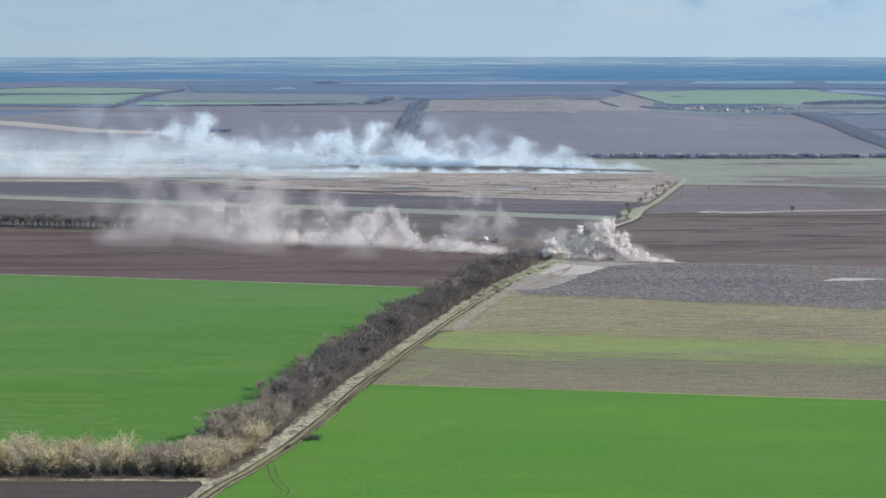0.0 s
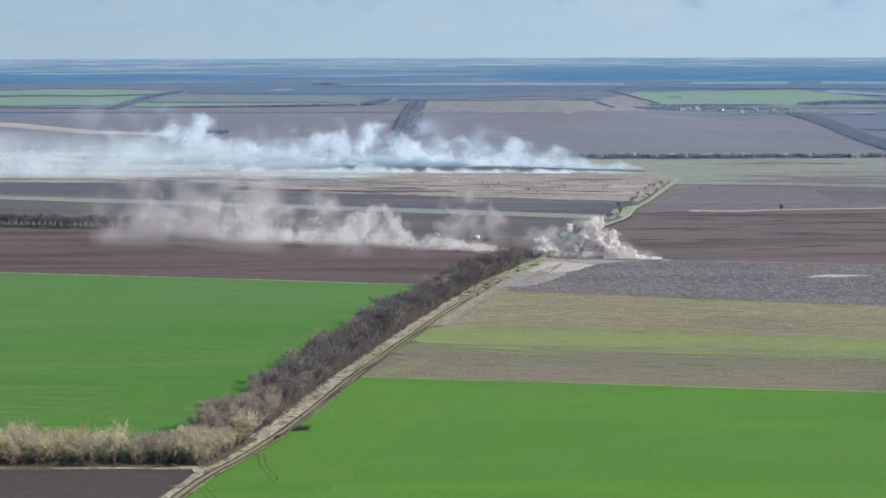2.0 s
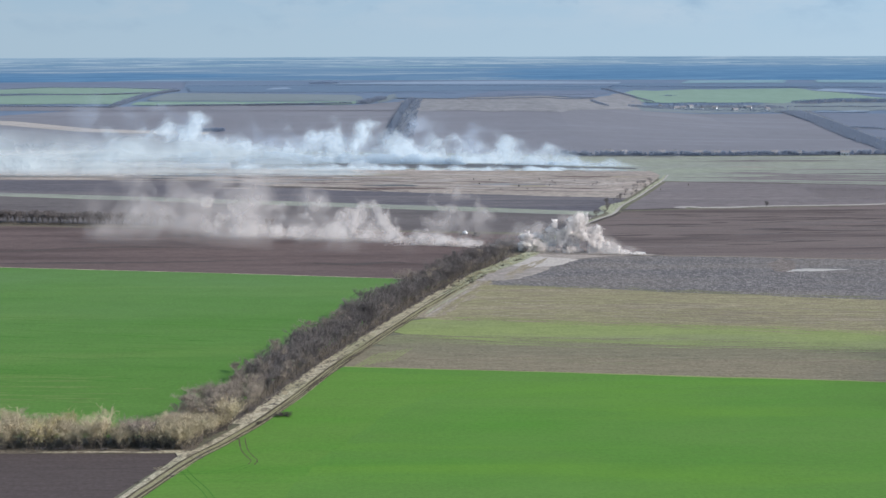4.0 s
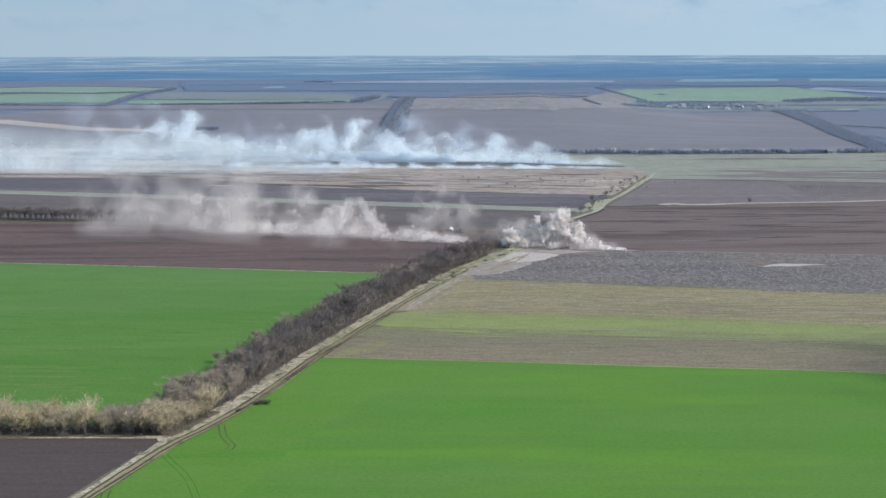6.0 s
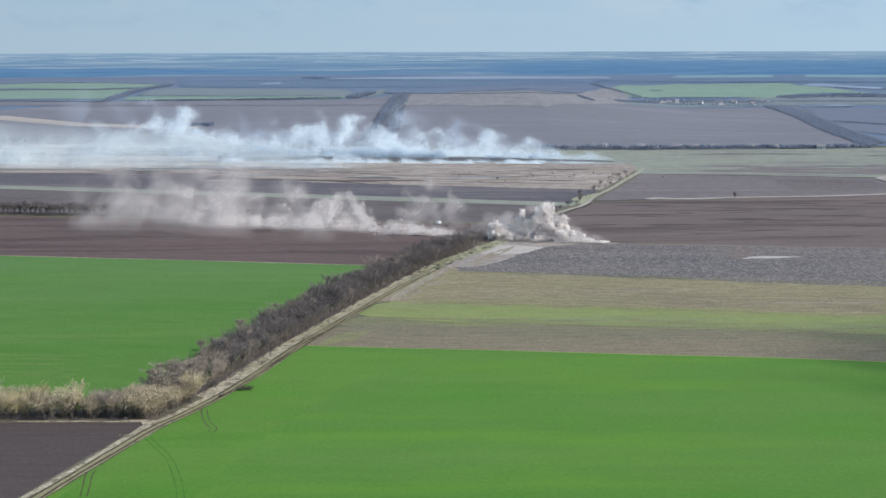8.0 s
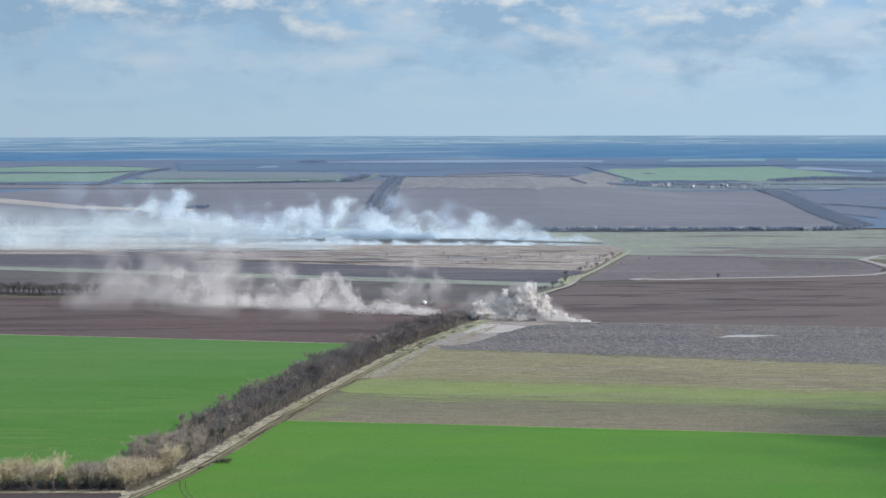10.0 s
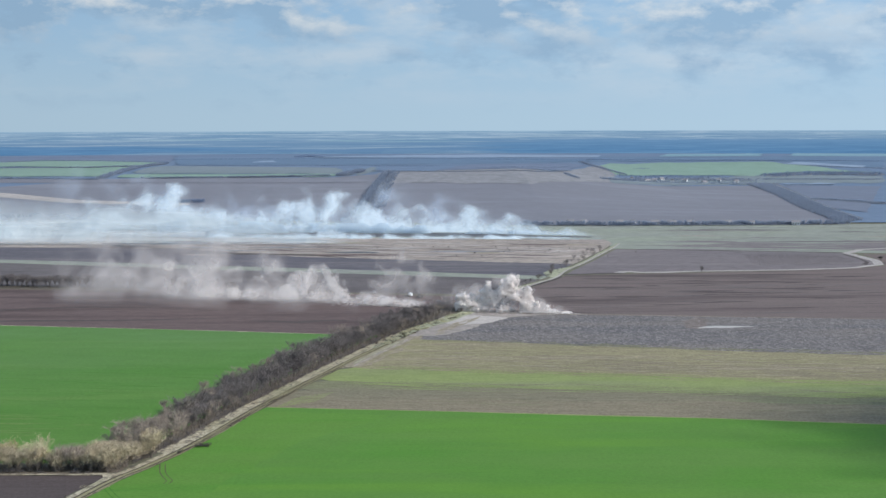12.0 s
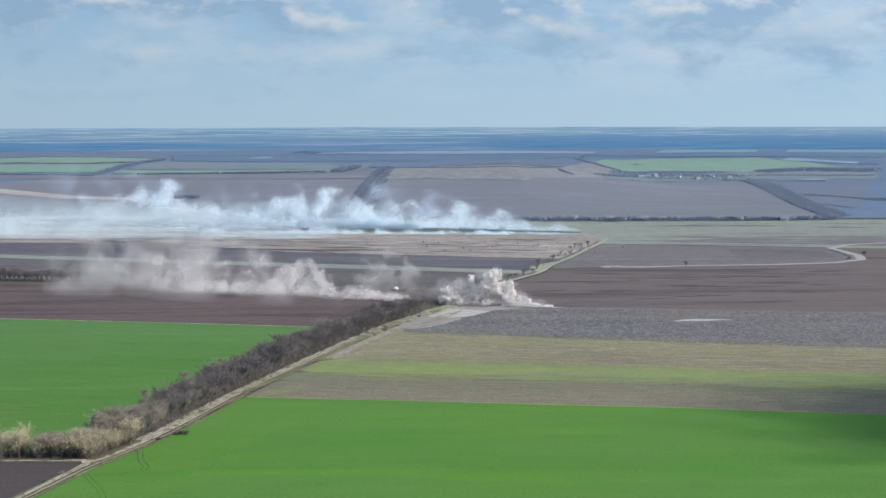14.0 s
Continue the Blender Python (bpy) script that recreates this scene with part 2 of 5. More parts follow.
STUBBLE_BROWN = field_material("brown_stubble", (0.198, 0.168, 0.122), (0.215, 0.186, 0.130), (0.240, 0.208, 0.150), streak=(0.006, 0.12), contrast=1.0, bands=(0.172, 0.162, 0.112), rough_tone=0.5, lines=0.5, speck=(0.06, 0.3), fleck_at=0.58)
REGROWTH = field_material("yellow_green_regrowth", (0.240, 0.282, 0.108), (0.222, 0.262, 0.106), None, streak=(0.004, 0.08), contrast=1.1, rough_tone=0.3, lines=0.35, bands=(0.216, 0.238, 0.122))
OLIVE = field_material("olive_thin_stubble", (0.196, 0.204, 0.115), (0.185, 0.184, 0.112), (0.18, 0.155, 0.11), streak=(0.006, 0.12), contrast=1.2, bands=(0.19, 0.17, 0.122), rough_tone=0.4, lines=0.5, speck=(0.12, 0.6))
STRAW = field_material("dry_straw_grass", (0.40, 0.345, 0.295), (0.31, 0.265, 0.235), (0.19, 0.165, 0.16), streak=(0.012, 0.05), contrast=1.6, fleck_at=0.55, bands=(0.48, 0.41, 0.36), rough_tone=0.4, lines=0.7, speck=(0.08, 0.25))
# pale grass; part of the smoke's milky veil is put into this colour
PALE_MEADOW = field_material("milky_pale_meadow", (0.42, 0.425, 0.42), (0.36, 0.37, 0.375), (0.26, 0.25, 0.25), streak=(0.006, 0.03), contrast=1.2, bands=(0.48, 0.46, 0.44), rough_tone=0.2, lines=0.4, speck=(0.03, 0.12), fleck_at=0.62)
DRY_GREEN = field_material("pale_spring_grass", (0.28, 0.31, 0.23), (0.25, 0.26, 0.235), None, streak=(0.005, 0.03), bands=(0.215, 0.215, 0.21), rough_tone=0.3, lines=0.4)
BURNT = field_material("burnt_grass", (0.075, 0.080, 0.092), (0.13, 0.135, 0.145), None, streak=(0.01, 0.08), contrast=1.5)
# hill and far fields: distance haze is painted into these base colours as blue
HILL_SOIL = field_material("hazed_brown_hill_soil", (0.200, 0.203, 0.232), (0.188, 0.190, 0.218), None, streak=(0.004, 0.012), patch=0.004, grain=0.05, rough_tone=0.06, lines=0.06, bands=(0.212, 0.218, 0.248))
FAR_GREEN = field_material("hazed_winter_crop", (0.188, 0.280, 0.228), (0.212, 0.300, 0.250), None, streak=(0.003, 0.02), patch=0.003, grain=0.05, rough_tone=0.08, lines=0.1)
FAR_GREY = field_material("hazed_far_soil", (0.126, 0.178, 0.258), (0.148, 0.200, 0.280), None, streak=(0.003, 0.012), patch=0.003, grain=0.05, rough_tone=0.08, lines=0.1)
FAR_DARK = field_material("hazed_dark_soil", (0.112, 0.170, 0.250), (0.132, 0.192, 0.272), None, streak=(0.003, 0.012), patch=0.003, grain=0.05, rough_tone=0.08, lines=0.1)
FAR_PALE = field_material("hazed_pale_stubble", (0.27, 0.335, 0.42), (0.23, 0.295, 0.39), None, streak=(0.003, 0.012), patch=0.003, grain=0.05, rough_tone=0.08, lines=0.1)
FAR_BLUE = field_material("haze_blue_tilled_soil", (0.148, 0.172, 0.228), (0.164, 0.188, 0.242), None, streak=(0.003, 0.012), patch=0.003, grain=0.05, rough_tone=0.08, lines=0.1)
FAR_VIOLET = field_material("haze_violet_fallow", (0.162, 0.196, 0.265), (0.146, 0.180, 0.250), None, streak=(0.003, 0.012), patch=0.003, grain=0.05, rough_tone=0.08, lines=0.1)
FAR_OLIVE = field_material("hazed_olive_stubble", (0.178, 0.214, 0.242), (0.196, 0.232, 0.250), None, streak=(0.003, 0.012), patch=0.003, grain=0.05, rough_tone=0.08, lines=0.1)
FAR_TEAL = field_material("haze_teal_crop", (0.185, 0.300, 0.345), (0.205, 0.315, 0.370), None, streak=(0.003, 0.012), patch=0.003, grain=0.05, rough_tone=0.08, lines=0.1)
# shade under far hedges and gully trees, put into a dark floor colour
FAR_FLOOR = field_material("painted_floor_shade", (0.140, 0.160, 0.195), (0.165, 0.182, 0.215), None, streak=(0.02, 0.05), patch=0.01, grain=0.2, rough_tone=0.3)
CREST = field_material("crest_stubble", (0.255, 0.254, 0.264), (0.230, 0.230, 0.246), None, streak=(0.005, 0.02), grain=0.2, rough_tone=0.15)
EARTH = field_material("bare_steppe_earth", (0.165, 0.148, 0.122), (0.140, 0.140, 0.095), (0.21, 0.19, 0.15), streak=(0.01, 0.03))
VERGE = field_material("dry_verge_grass", (0.50, 0.450, 0.345), (0.385, 0.345, 0.250), (0.13, 0.11, 0.086), turn=-70, streak=(0.05, 0.3), grain=1.2, contrast=1.5, speck=(0.35, 0.35), rough_tone=0.8, fleck_at=0.56, bands=(0.25, 0.25, 0.15))
GREEN_VERGE = field_material("greenish_verge", (0.40, 0.405, 0.295), (0.315, 0.325, 0.225), (0.14, 0.13, 0.10), turn=-70, streak=(0.05, 0.3), grain=1.2, contrast=1.5, speck=(0.4, 0.4), rough_tone=0.6)
TRACK_SOIL = field_material("packed_dirt", (0.300, 0.268, 0.170), (0.235, 0.232, 0.128), (0.38, 0.33, 0.24), turn=-70, streak=(0.03, 0.5), grain=1.5, rough_tone=0.5)
RUT_SOIL = field_material("dark_wet_rut", (0.062, 0.050, 0.037), (0.100, 0.082, 0.060), None, turn=-70, streak=(0.08, 0.5), grain=2.0, rough_tone=0.5)
PATH_SOIL = field_material("pale_dusty_path", (0.44, 0.40, 0.37), (0.36, 0.33, 0.31), None, streak=(0.03, 0.2), rough_tone=0.4)
CHALK = field_material("chalky_bare_soil", (0.50, 0.475, 0.45), (0.42, 0.40, 0.38), None, streak=(0.03, 0.2), rough_tone=0.3)
SETTLED = field_material("settled_dust", (0.42, 0.372, 0.340), (0.34, 0.302, 0.276), (0.25, 0.22, 0.20), streak=(0.03, 0.15), rough_tone=0.5, speck=(0.15, 0.2), fleck_at=0.52)
PALE_DUST = field_material("pale_fresh_dust", (0.52, 0.475, 0.445), (0.44, 0.40, 0.37), (0.33, 0.295, 0.27), streak=(0.03, 0.15), rough_tone=0.4, speck=(0.1, 0.3), fleck_at=0.62)
HEADLAND = field_material("bare_pinkish_headland", (0.315, 0.262, 0.208), (0.255, 0.222, 0.158), (0.40, 0.345, 0.285), turn=-60, streak=(0.012, 0.5), contrast=1.5, speck=(0.2, 0.5), rough_tone=0.6, lines=0.7)
TURNED = field_material("turned_brown_earth", (0.185, 0.155, 0.142), (0.150, 0.128, 0.120), (0.30, 0.26, 0.235), turn=20.0, streak=(0.05, 0.2), speck=(0.3, 0.3), rough_tone=0.8, fleck_at=0.58)
# leaf litter, with the shadow at the hedge's foot also put into its colour
LITTER = field_material("shade_darkened_litter", (0.120, 0.100, 0.080), (0.160, 0.138, 0.108), (0.075, 0.062, 0.050), turn=-30, streak=(0.05, 0.2), grain=1.5, speck=(0.4, 0.4), rough_tone=0.7)
DITCH = field_material("dark_ditch_soil", (0.070, 0.060, 0.058), (0.095, 0.080, 0.076), None, streak=(0.01, 0.1))
BARK = grain_material("grey_bark", (0.150, 0.130, 0.115), (0.210, 0.185, 0.165), 2.0, stretch=(1, 1, 0.2), random_tint=0.2)
TWIG = grain_material("bare_twigs", (0.146, 0.132, 0.134), (0.195, 0.178, 0.177), 1.2, random_tint=0.30)
TWIG_DUSTY = grain_material("dusty_bare_twigs", (0.27, 0.232, 0.205), (0.35, 0.305, 0.26), 1.2, random_tint=0.25)
TUSSOCK = grain_material("yellow_green_grass", (0.47, 0.455, 0.315), (0.37, 0.368, 0.25), 1.0, random_tint=0.2)
TWIG_TAN = grain_material("tan_twigs", (0.50, 0.435, 0.315), (0.41, 0.358, 0.262), 1.0, random_tint=0.2)
TWIG_YELLOW = grain_material("budding_twigs", (0.52, 0.455, 0.250), (0.43, 0.380, 0.220), 1.0, random_tint=0.15)
# far twigs and woods: distance haze painted in as a pale blue tint
FAR_TWIG = smoke_material("hazed_far_twigs", (0.290, 0.335, 0.415))
FAR_WOOD = smoke_material("hazed_far_wood", (0.230, 0.290, 0.400))
SCRAP = grain_material("burnt_metal", (0.045, 0.042, 0.040), (0.09, 0.075, 0.06), 3.0, 0.6)
# white walls, with distance haze painted in as a blue tint
PLASTER = grain_material("haze_blued_white", (0.76, 0.79, 0.82), (0.66, 0.69, 0.72), 1.0)
ROOF = grain_material("grey_slate_roof", (0.30, 0.29, 0.30), (0.22, 0.21, 0.22), 2.0)
SMOKE = smoke_material("grass_fire_smoke", (0.72, 0.82, 0.90))
DUST = smoke_material("blast_dust", (0.86, 0.80, 0.765))
PUFF = smoke_material("blast_smoke", (0.975, 0.93, 0.91), 0.6)
DARK_DUST = smoke_material("thrown_earth_dust", (0.42, 0.39, 0.38))
VAPOUR = smoke_material("cloud_vapour", (0.9, 0.9, 0.92))

# ---------------------------------------------------------------- ground

KNOTS = [(-2600, 0), (1250, 0), (1300, 1), (1350, 2.5), (1400, 4.5), (1450, 7), (1500, 10), (1550, 13), (1600, 16.5), (1650, 20), (1700, 23.5), (1750, 27), (1800, 29.5),
         (1850, 31.2), (1900, 32.4), (2000, 33.4), (2050, 33.7), (2150, 34), (2250, 34), (2350, 34), (2600, 34), (3150, 34), (4900, 34)]


CROSS = [(150, 1.0), (345, 0.42), (520, 0.27), (700, 0.22)]


def ground_z(y, x=0.0):
    """The plain rises to a low ridge, which falls away to the east into a shallow valley."""
    height = float(np.interp(y, [k[0] for k in KNOTS], [k[1] for k in KNOTS]))
    east, beyond = float(np.interp(x, [c[0] for c in CROSS], [c[1] for c in CROSS])), float(np.interp(y, (2050, 2350), (0.0, 1.0)))
    return height * (east + (1 - east) * beyond)


def mesh_from(name, verts, faces, material):
    me = bpy.data.meshes.new(name)
    me.from_pydata([tuple(v) for v in verts], [], faces)
    me.materials.append(material)
    return me


def part(name, data, material, parent, label=""):
    """Links a bmesh, or a mesh already made, as one mesh object under a thing or a part."""
    if isinstance(data, bmesh.types.BMesh):
        me = bpy.data.meshes.new(name)
        data.to_mesh(me)
        data.free()
        me.materials.append(material)
        data = me
    ob = new(name, data)
    ob.parent = parent
    return tagged(ob, label) if label else ob


def draped(name, outline, lift, material, label, skirt=True):
    """A field or path: a slab with the given outline that follows the ground, lift metres above it."""
    bm = bmesh.new()
    face = bm.faces.new([bm.verts.new((x, y, 0)) for x, y in outline])
    face.normal_update()
    if face.normal.z < 0:
        face.normal_flip()
    ys = [p[1] for p in outline]
    for y, _ in KNOTS:
        if min(ys) < y < max(ys):
            bmesh.ops.bisect_plane(bm, geom=bm.verts[:] + bm.edges[:] + bm.faces[:], plane_co=(0, y, 0), plane_no=(0, 1, 0))
    if max(ys) > 1250:
        for x in range(150, 701, 50):
            bmesh.ops.bisect_plane(bm, geom=bm.verts[:] + bm.edges[:] + bm.faces[:], plane_co=(x, 0, 0), plane_no=(1, 0, 0))
    bmesh.ops.triangulate(bm, faces=bm.faces[:])
    if skirt:
        rim = [e for e in bm.edges if e.is_boundary]
        made = bmesh.ops.extrude_edge_only(bm, edges=rim)["geom"]
        low = {v for v in made if isinstance(v, bmesh.types.BMVert)}
    else:
        low = set()
    for v in bm.verts:
        v.co.z = ground_z(v.co.y, v.co.x) + (-0.05 if v in low else lift)
    me = bpy.data.meshes.new(name)
    bm.to_mesh(me)
    bm.free()
    me.materials.append(material)
    return tagged(new(name, me), label, kind="structure")


ground_rows = [k[0] for k in KNOTS]
ground_cols = [-2600] + list(range(150, 701, 50)) + [2600]
wide = len(ground_cols)
ground = new("ground", mesh_from("ground", [(x, y, ground_z(y, x) - (1.3 if 2000 < y < 2400 else 0.5 if y > 1300 else 0.0)) for y in ground_rows for x in ground_cols],
                                 [(wide * i + k, wide * i + k + 1, wide * i + wide + k + 1, wide * i + wide + k) for i in range(len(ground_rows) - 1) for k in range(wide - 1)], EARTH))
tagged(ground, "open steppe of bare earth and thin grass", kind="structure")

# the dirt road's centre line, from near to far
ROAD_KNOTS = [(-104, 110), (-82, 198), (-64, 274), (-53.2, 318), (-46.8, 336), (-40.8, 354.5), (-34.8, 377.5), (-24.3, 426), (-6.3, 496.5), (5.2, 539.5), (27, 612), (45, 657), (61, 701), (67, 728), (79, 763), (90, 797.5), (103.5, 830), (114.5, 856), (126, 903), (143, 957), (165, 1033), (179, 1083), (190, 1130)]


def smooth_line(knots, step=6.0):
    """A flowing line through the knots."""
    pts = [Vector(p) for p in knots]
    pts = [2 * pts[0] - pts[1]] + pts + [2 * pts[-1] - pts[-2]]
    out = []
    for a, b, c, d in zip(pts, pts[1:], pts[2:], pts[3:]):
        n = max(1, int((c - b).length / step))
        for i in range(n):
            t = i / n
            q = 0.5 * (2 * b + (c - a) * t + (2 * a - 5 * b + 4 * c - d) * t * t + (3 * b - a - 3 * c + d) * t ** 3)
            out.append((q.x, q.y))
    return out + [tuple(knots[-1])]


ROAD = smooth_line(ROAD_KNOTS)


def road_x(y, aside=0.0):
    return float(np.interp(y, [p[1] for p in ROAD], [p[0] for p in ROAD])) + aside


def edge(y0, y1, aside, step=18):
    """Points along the road, aside metres to its right, from y0 to y1."""
    n = max(1, int(abs(y1 - y0) / step))
    return [(road_x(y0 + (y1 - y0) * i / n, aside), y0 + (y1 - y0) * i / n) for i in range(n + 1)]


A_FAR = [(-520, 702), (-198.8, 642.4), (-94.5, 623.2), (13, 601)]
HEDGE_2 = [(-520, 855), (-251, 815), (-149, 799), (76, 762)]
STRIP_LO = [(-520, 1046), (-300, 975), (-1.4, 880), (104, 847)]
STRIP_HI = [(-520, 1071), (-307, 1002), (-1, 906), (112, 868)]
D_TOP = [(-520, 1108), (-338, 1102), (-180, 1095), (-70, 1012), (-1, 990), (134, 950)]
E_TOP = [(-620, 1245), (8, 1190), (182, 1168)]
P_BOT = [(-900, 1420), (-98, 1366), (137, 1320), (389, 1337), (900, 1350)]
H_I = [(123, 877), (139, 879.5), (160, 885), (166, 894.5), (173, 889.5), (190, 890), (216, 896.5), (278, 904), (326, 918), (350, 938), (357, 972), (354, 1005), (352, 1030)]
I_J = [(58, 683), (124, 673), (205, 662), (520, 622)]
J_K = [(24, 591), (50, 584), (171, 551), (520, 482)]
K_L = [(5, 510), (150, 482.5), (520, 420)]
L_M = [(-3, 480), (39, 470), (139, 455), (520, 396)]
M_N = [(-21, 427), (127, 406), (201, 392.5), (520, 345)]



def rough(line, amp, seed, step=7.0):
    """The line with an uneven course, as tilled edges have."""
    out = [line[0]]
    for (x0, y0), (x1, y1) in zip(line, line[1:]):
        n = max(1, int(math.hypot(x1 - x0, y1 - y0) / step))
        for i in range(1, n + 1):
            x, y = x0 + (x1 - x0) * i / n, y0 + (y1 - y0) * i / n
            w = amp * (noise.noise((x * 0.02, y * 0.02, seed)) + 0.6 * noise.noise((x * 0.11, y * 0.11, seed + 5))) if i < n else 0.0
            out.append((x, y + w))
    return out


def ragged(outline, amp, seed, step=1.2):
    """A closed outline, worn uneven on all sides at several scales."""
    out = []
    for (x0, y0), (x1, y1) in zip(outline, outline[1:] + outline[:1]):
        n = max(1, int(math.hypot(x1 - x0, y1 - y0) / step))
        for i in range(n):
            x, y = x0 + (x1 - x0) * i / n, y0 + (y1 - y0) * i / n
            w = [sum(a * noise.noise((x * f, y * f, seed + 20 * c)) for f, a in ((0.08, 1.0), (0.35, 0.5), (1.3, 0.25))) for c in (0, 1)]
            out.append((x + amp * w[0], y + 1.6 * amp * w[1]))
    return out


STRIP_LO, STRIP_HI, D_TOP = rough(STRIP_LO, 2.0, 1), rough(STRIP_HI, 2.0, 2), rough(D_TOP, 3.0, 3)
I_J, J_K, K_L, L_M, M_N = rough(I_J, 1.6, 4), rough(J_K, 2.2, 5), rough(K_L, 3.0, 6, 3.0), rough(L_M, 4.0, 7, 3.0), rough(M_N, 0.5, 8)
L_2 = rough([(-9, 460), (39, 451), (139, 437), (520, 377)], 3.5, 9, 3.0)
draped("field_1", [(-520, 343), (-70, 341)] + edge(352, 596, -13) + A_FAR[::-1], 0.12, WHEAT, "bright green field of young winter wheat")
draped("field_2", A_FAR + edge(607, 755, -12) + HEDGE_2[::-1][1:], 0.04, SOIL_BROWN, "reddish brown ploughed field, freshly turned")
draped("field_3", HEDGE_2[:-1] + [(72, 764)] + edge(775, 843, -7) + STRIP_LO[::-1][1:], 0.05, SOIL_GREY, "dark grey-brown tilled field")
draped("field_4", STRIP_LO + STRIP_HI[::-1], 0.10, DRY_GREEN, "narrow pale green strip of spring grass")
draped("field_5", STRIP_HI + D_TOP[::-1], 0.05, SOIL_VIOLET, "dark fallow field, violet-grey soil")
draped("field_6", D_TOP + edge(960, 1128, -6) + E_TOP[::-1], 0.08, STRAW, "pale straw-coloured dry grass, partly burnt")
FADE = rough([(-70, 1197), (-150, 1240), (-120, 1300), (-200, 1372)], 0.0, 12)
draped("field_7", [(-70, 1197), (182, 1168), (190, 1327), (137, 1324), (-98, 1368)] + FADE[::-1][:-1], 0.06, DRY_GREEN, "pale green grass meadow behind the fire line")
draped("milky_pale_meadow", [E_TOP[0]] + FADE + [(-900, 1420)], 0.062, PALE_MEADOW, "pale grass meadow under drifting smoke, milky veil partly painted in")
draped("field_8", [(178, 1076), (320, 1045), (356, 1035), (600, 985), (900, 950), (900, 1345), (389, 1340), (186, 1325), (188, 1300), (180.5, 1168)], 0.075, DRY_GREEN, "wide pale green meadow of thin spring grass")
draped("field_9", H_I + [(320, 1042)] + edge(1070, 884, 4), 0.05, SOIL_PINK, "violet-brown tilled field with faint planting rows")
draped("field_10", I_J + [(700, 600), (900, 940), (600, 975), (362, 1022), (361, 972), (353, 934), (326, 913), (278, 899), (200, 884), (164, 880)] + edge(870, 692, 4), 0.04, SOIL_BROWN_2, "wide harrowed brown field with darker streaks")
draped("field_11", J_K + I_J[::-1] + edge(676, 596, 4), 0.06, CLODS, "grey cloddy ploughed strip")
draped("field_12", K_L + J_K[::-1] + edge(586, 514, 2.2), 0.08, STUBBLE, "olive-brown stubble strip with dry straw")
draped("field_13", L_M + K_L[::-1] + edge(505, 484, 2.2), 0.09, REGROWTH, "yellow-green strip of thin regrowth")
draped("field_14", L_2 + L_M[::-1] + edge(476, 463, 2.2), 0.075, OLIVE, "thinning olive strip between regrowth and stubble")
draped("stubble_strip", M_N + L_2[::-1] + edge(458, 430, 2.2), 0.07, STUBBLE_BROWN, "grey-brown stubble strip")
draped("field_15", [(520, 60)] + M_N[::-1] + edge(422, 160, 2.0) + [(-100, 60)], 0.12, WHEAT_2, "lush green field of young winter wheat")
draped("thin_wheat", ragged(edge(420, 300, 2.4) + [(-62, 262), (-70, 220), (-46, 210), (-32, 262), (-20, 322), (-3, 372), (24, 412)], 1.5, 47, 4.0), 0.135, WHEAT_THIN, "paler yellowish wheat beside the road")
draped("field_16", [(-520, 60), (-150, 60)] + edge(160, 325, -4.2) + [(-56, 327), (-520, 332.5)], 0.04, SOIL_DARK, "dark moist ploughed field with a straight edge")

draped("crest_path", [(-620, 1640), (-491, 1610), (-381, 1544), (-286, 1520), (-240, 1515), (-240, 1535), (-370, 1568), (-480, 1640), (-620, 1675)], 0.16, PATH_SOIL, "pale bare strip along the slope")
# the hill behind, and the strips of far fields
draped("far_plain", [(-1500, 1420), (-900, 1420), (-700, 1560), (-390, 1785), (-18, 1800), (266, 1995), (272, 1860), (484, 2000), (468, 1737), (458, 1471), (436, 1363), (1500, 1345), (1500, 3140), (-1500, 3140)], 0.02, FAR_GREY, "far plain of tilled land, blued by painted haze")
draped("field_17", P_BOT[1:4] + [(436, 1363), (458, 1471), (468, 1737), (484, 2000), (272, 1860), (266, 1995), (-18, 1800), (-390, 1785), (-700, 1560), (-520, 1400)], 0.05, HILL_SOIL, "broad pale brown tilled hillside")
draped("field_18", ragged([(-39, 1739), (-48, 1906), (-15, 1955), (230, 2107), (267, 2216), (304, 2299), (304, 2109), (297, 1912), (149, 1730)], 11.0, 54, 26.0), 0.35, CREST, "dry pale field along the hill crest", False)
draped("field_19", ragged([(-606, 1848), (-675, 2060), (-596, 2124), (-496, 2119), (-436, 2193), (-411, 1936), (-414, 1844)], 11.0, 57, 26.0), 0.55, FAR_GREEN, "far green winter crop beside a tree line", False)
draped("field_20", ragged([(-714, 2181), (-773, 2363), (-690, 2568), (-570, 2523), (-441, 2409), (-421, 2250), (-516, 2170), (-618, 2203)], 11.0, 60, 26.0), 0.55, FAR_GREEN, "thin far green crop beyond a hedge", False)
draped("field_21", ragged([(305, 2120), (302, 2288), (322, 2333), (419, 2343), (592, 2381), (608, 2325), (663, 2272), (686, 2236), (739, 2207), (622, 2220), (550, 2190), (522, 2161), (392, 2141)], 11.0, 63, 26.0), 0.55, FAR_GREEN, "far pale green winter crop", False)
draped("field_22", ragged([(539, 2032), (678, 2021), (503, 1490), (480, 1554), (502, 1772)], 2.5, 66, 26.0), 0.50, FAR_BLUE, "tilled field beyond the gully, blued by painted haze", False)
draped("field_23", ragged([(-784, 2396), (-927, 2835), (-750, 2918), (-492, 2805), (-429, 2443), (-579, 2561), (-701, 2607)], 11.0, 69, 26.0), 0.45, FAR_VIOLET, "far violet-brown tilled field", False)
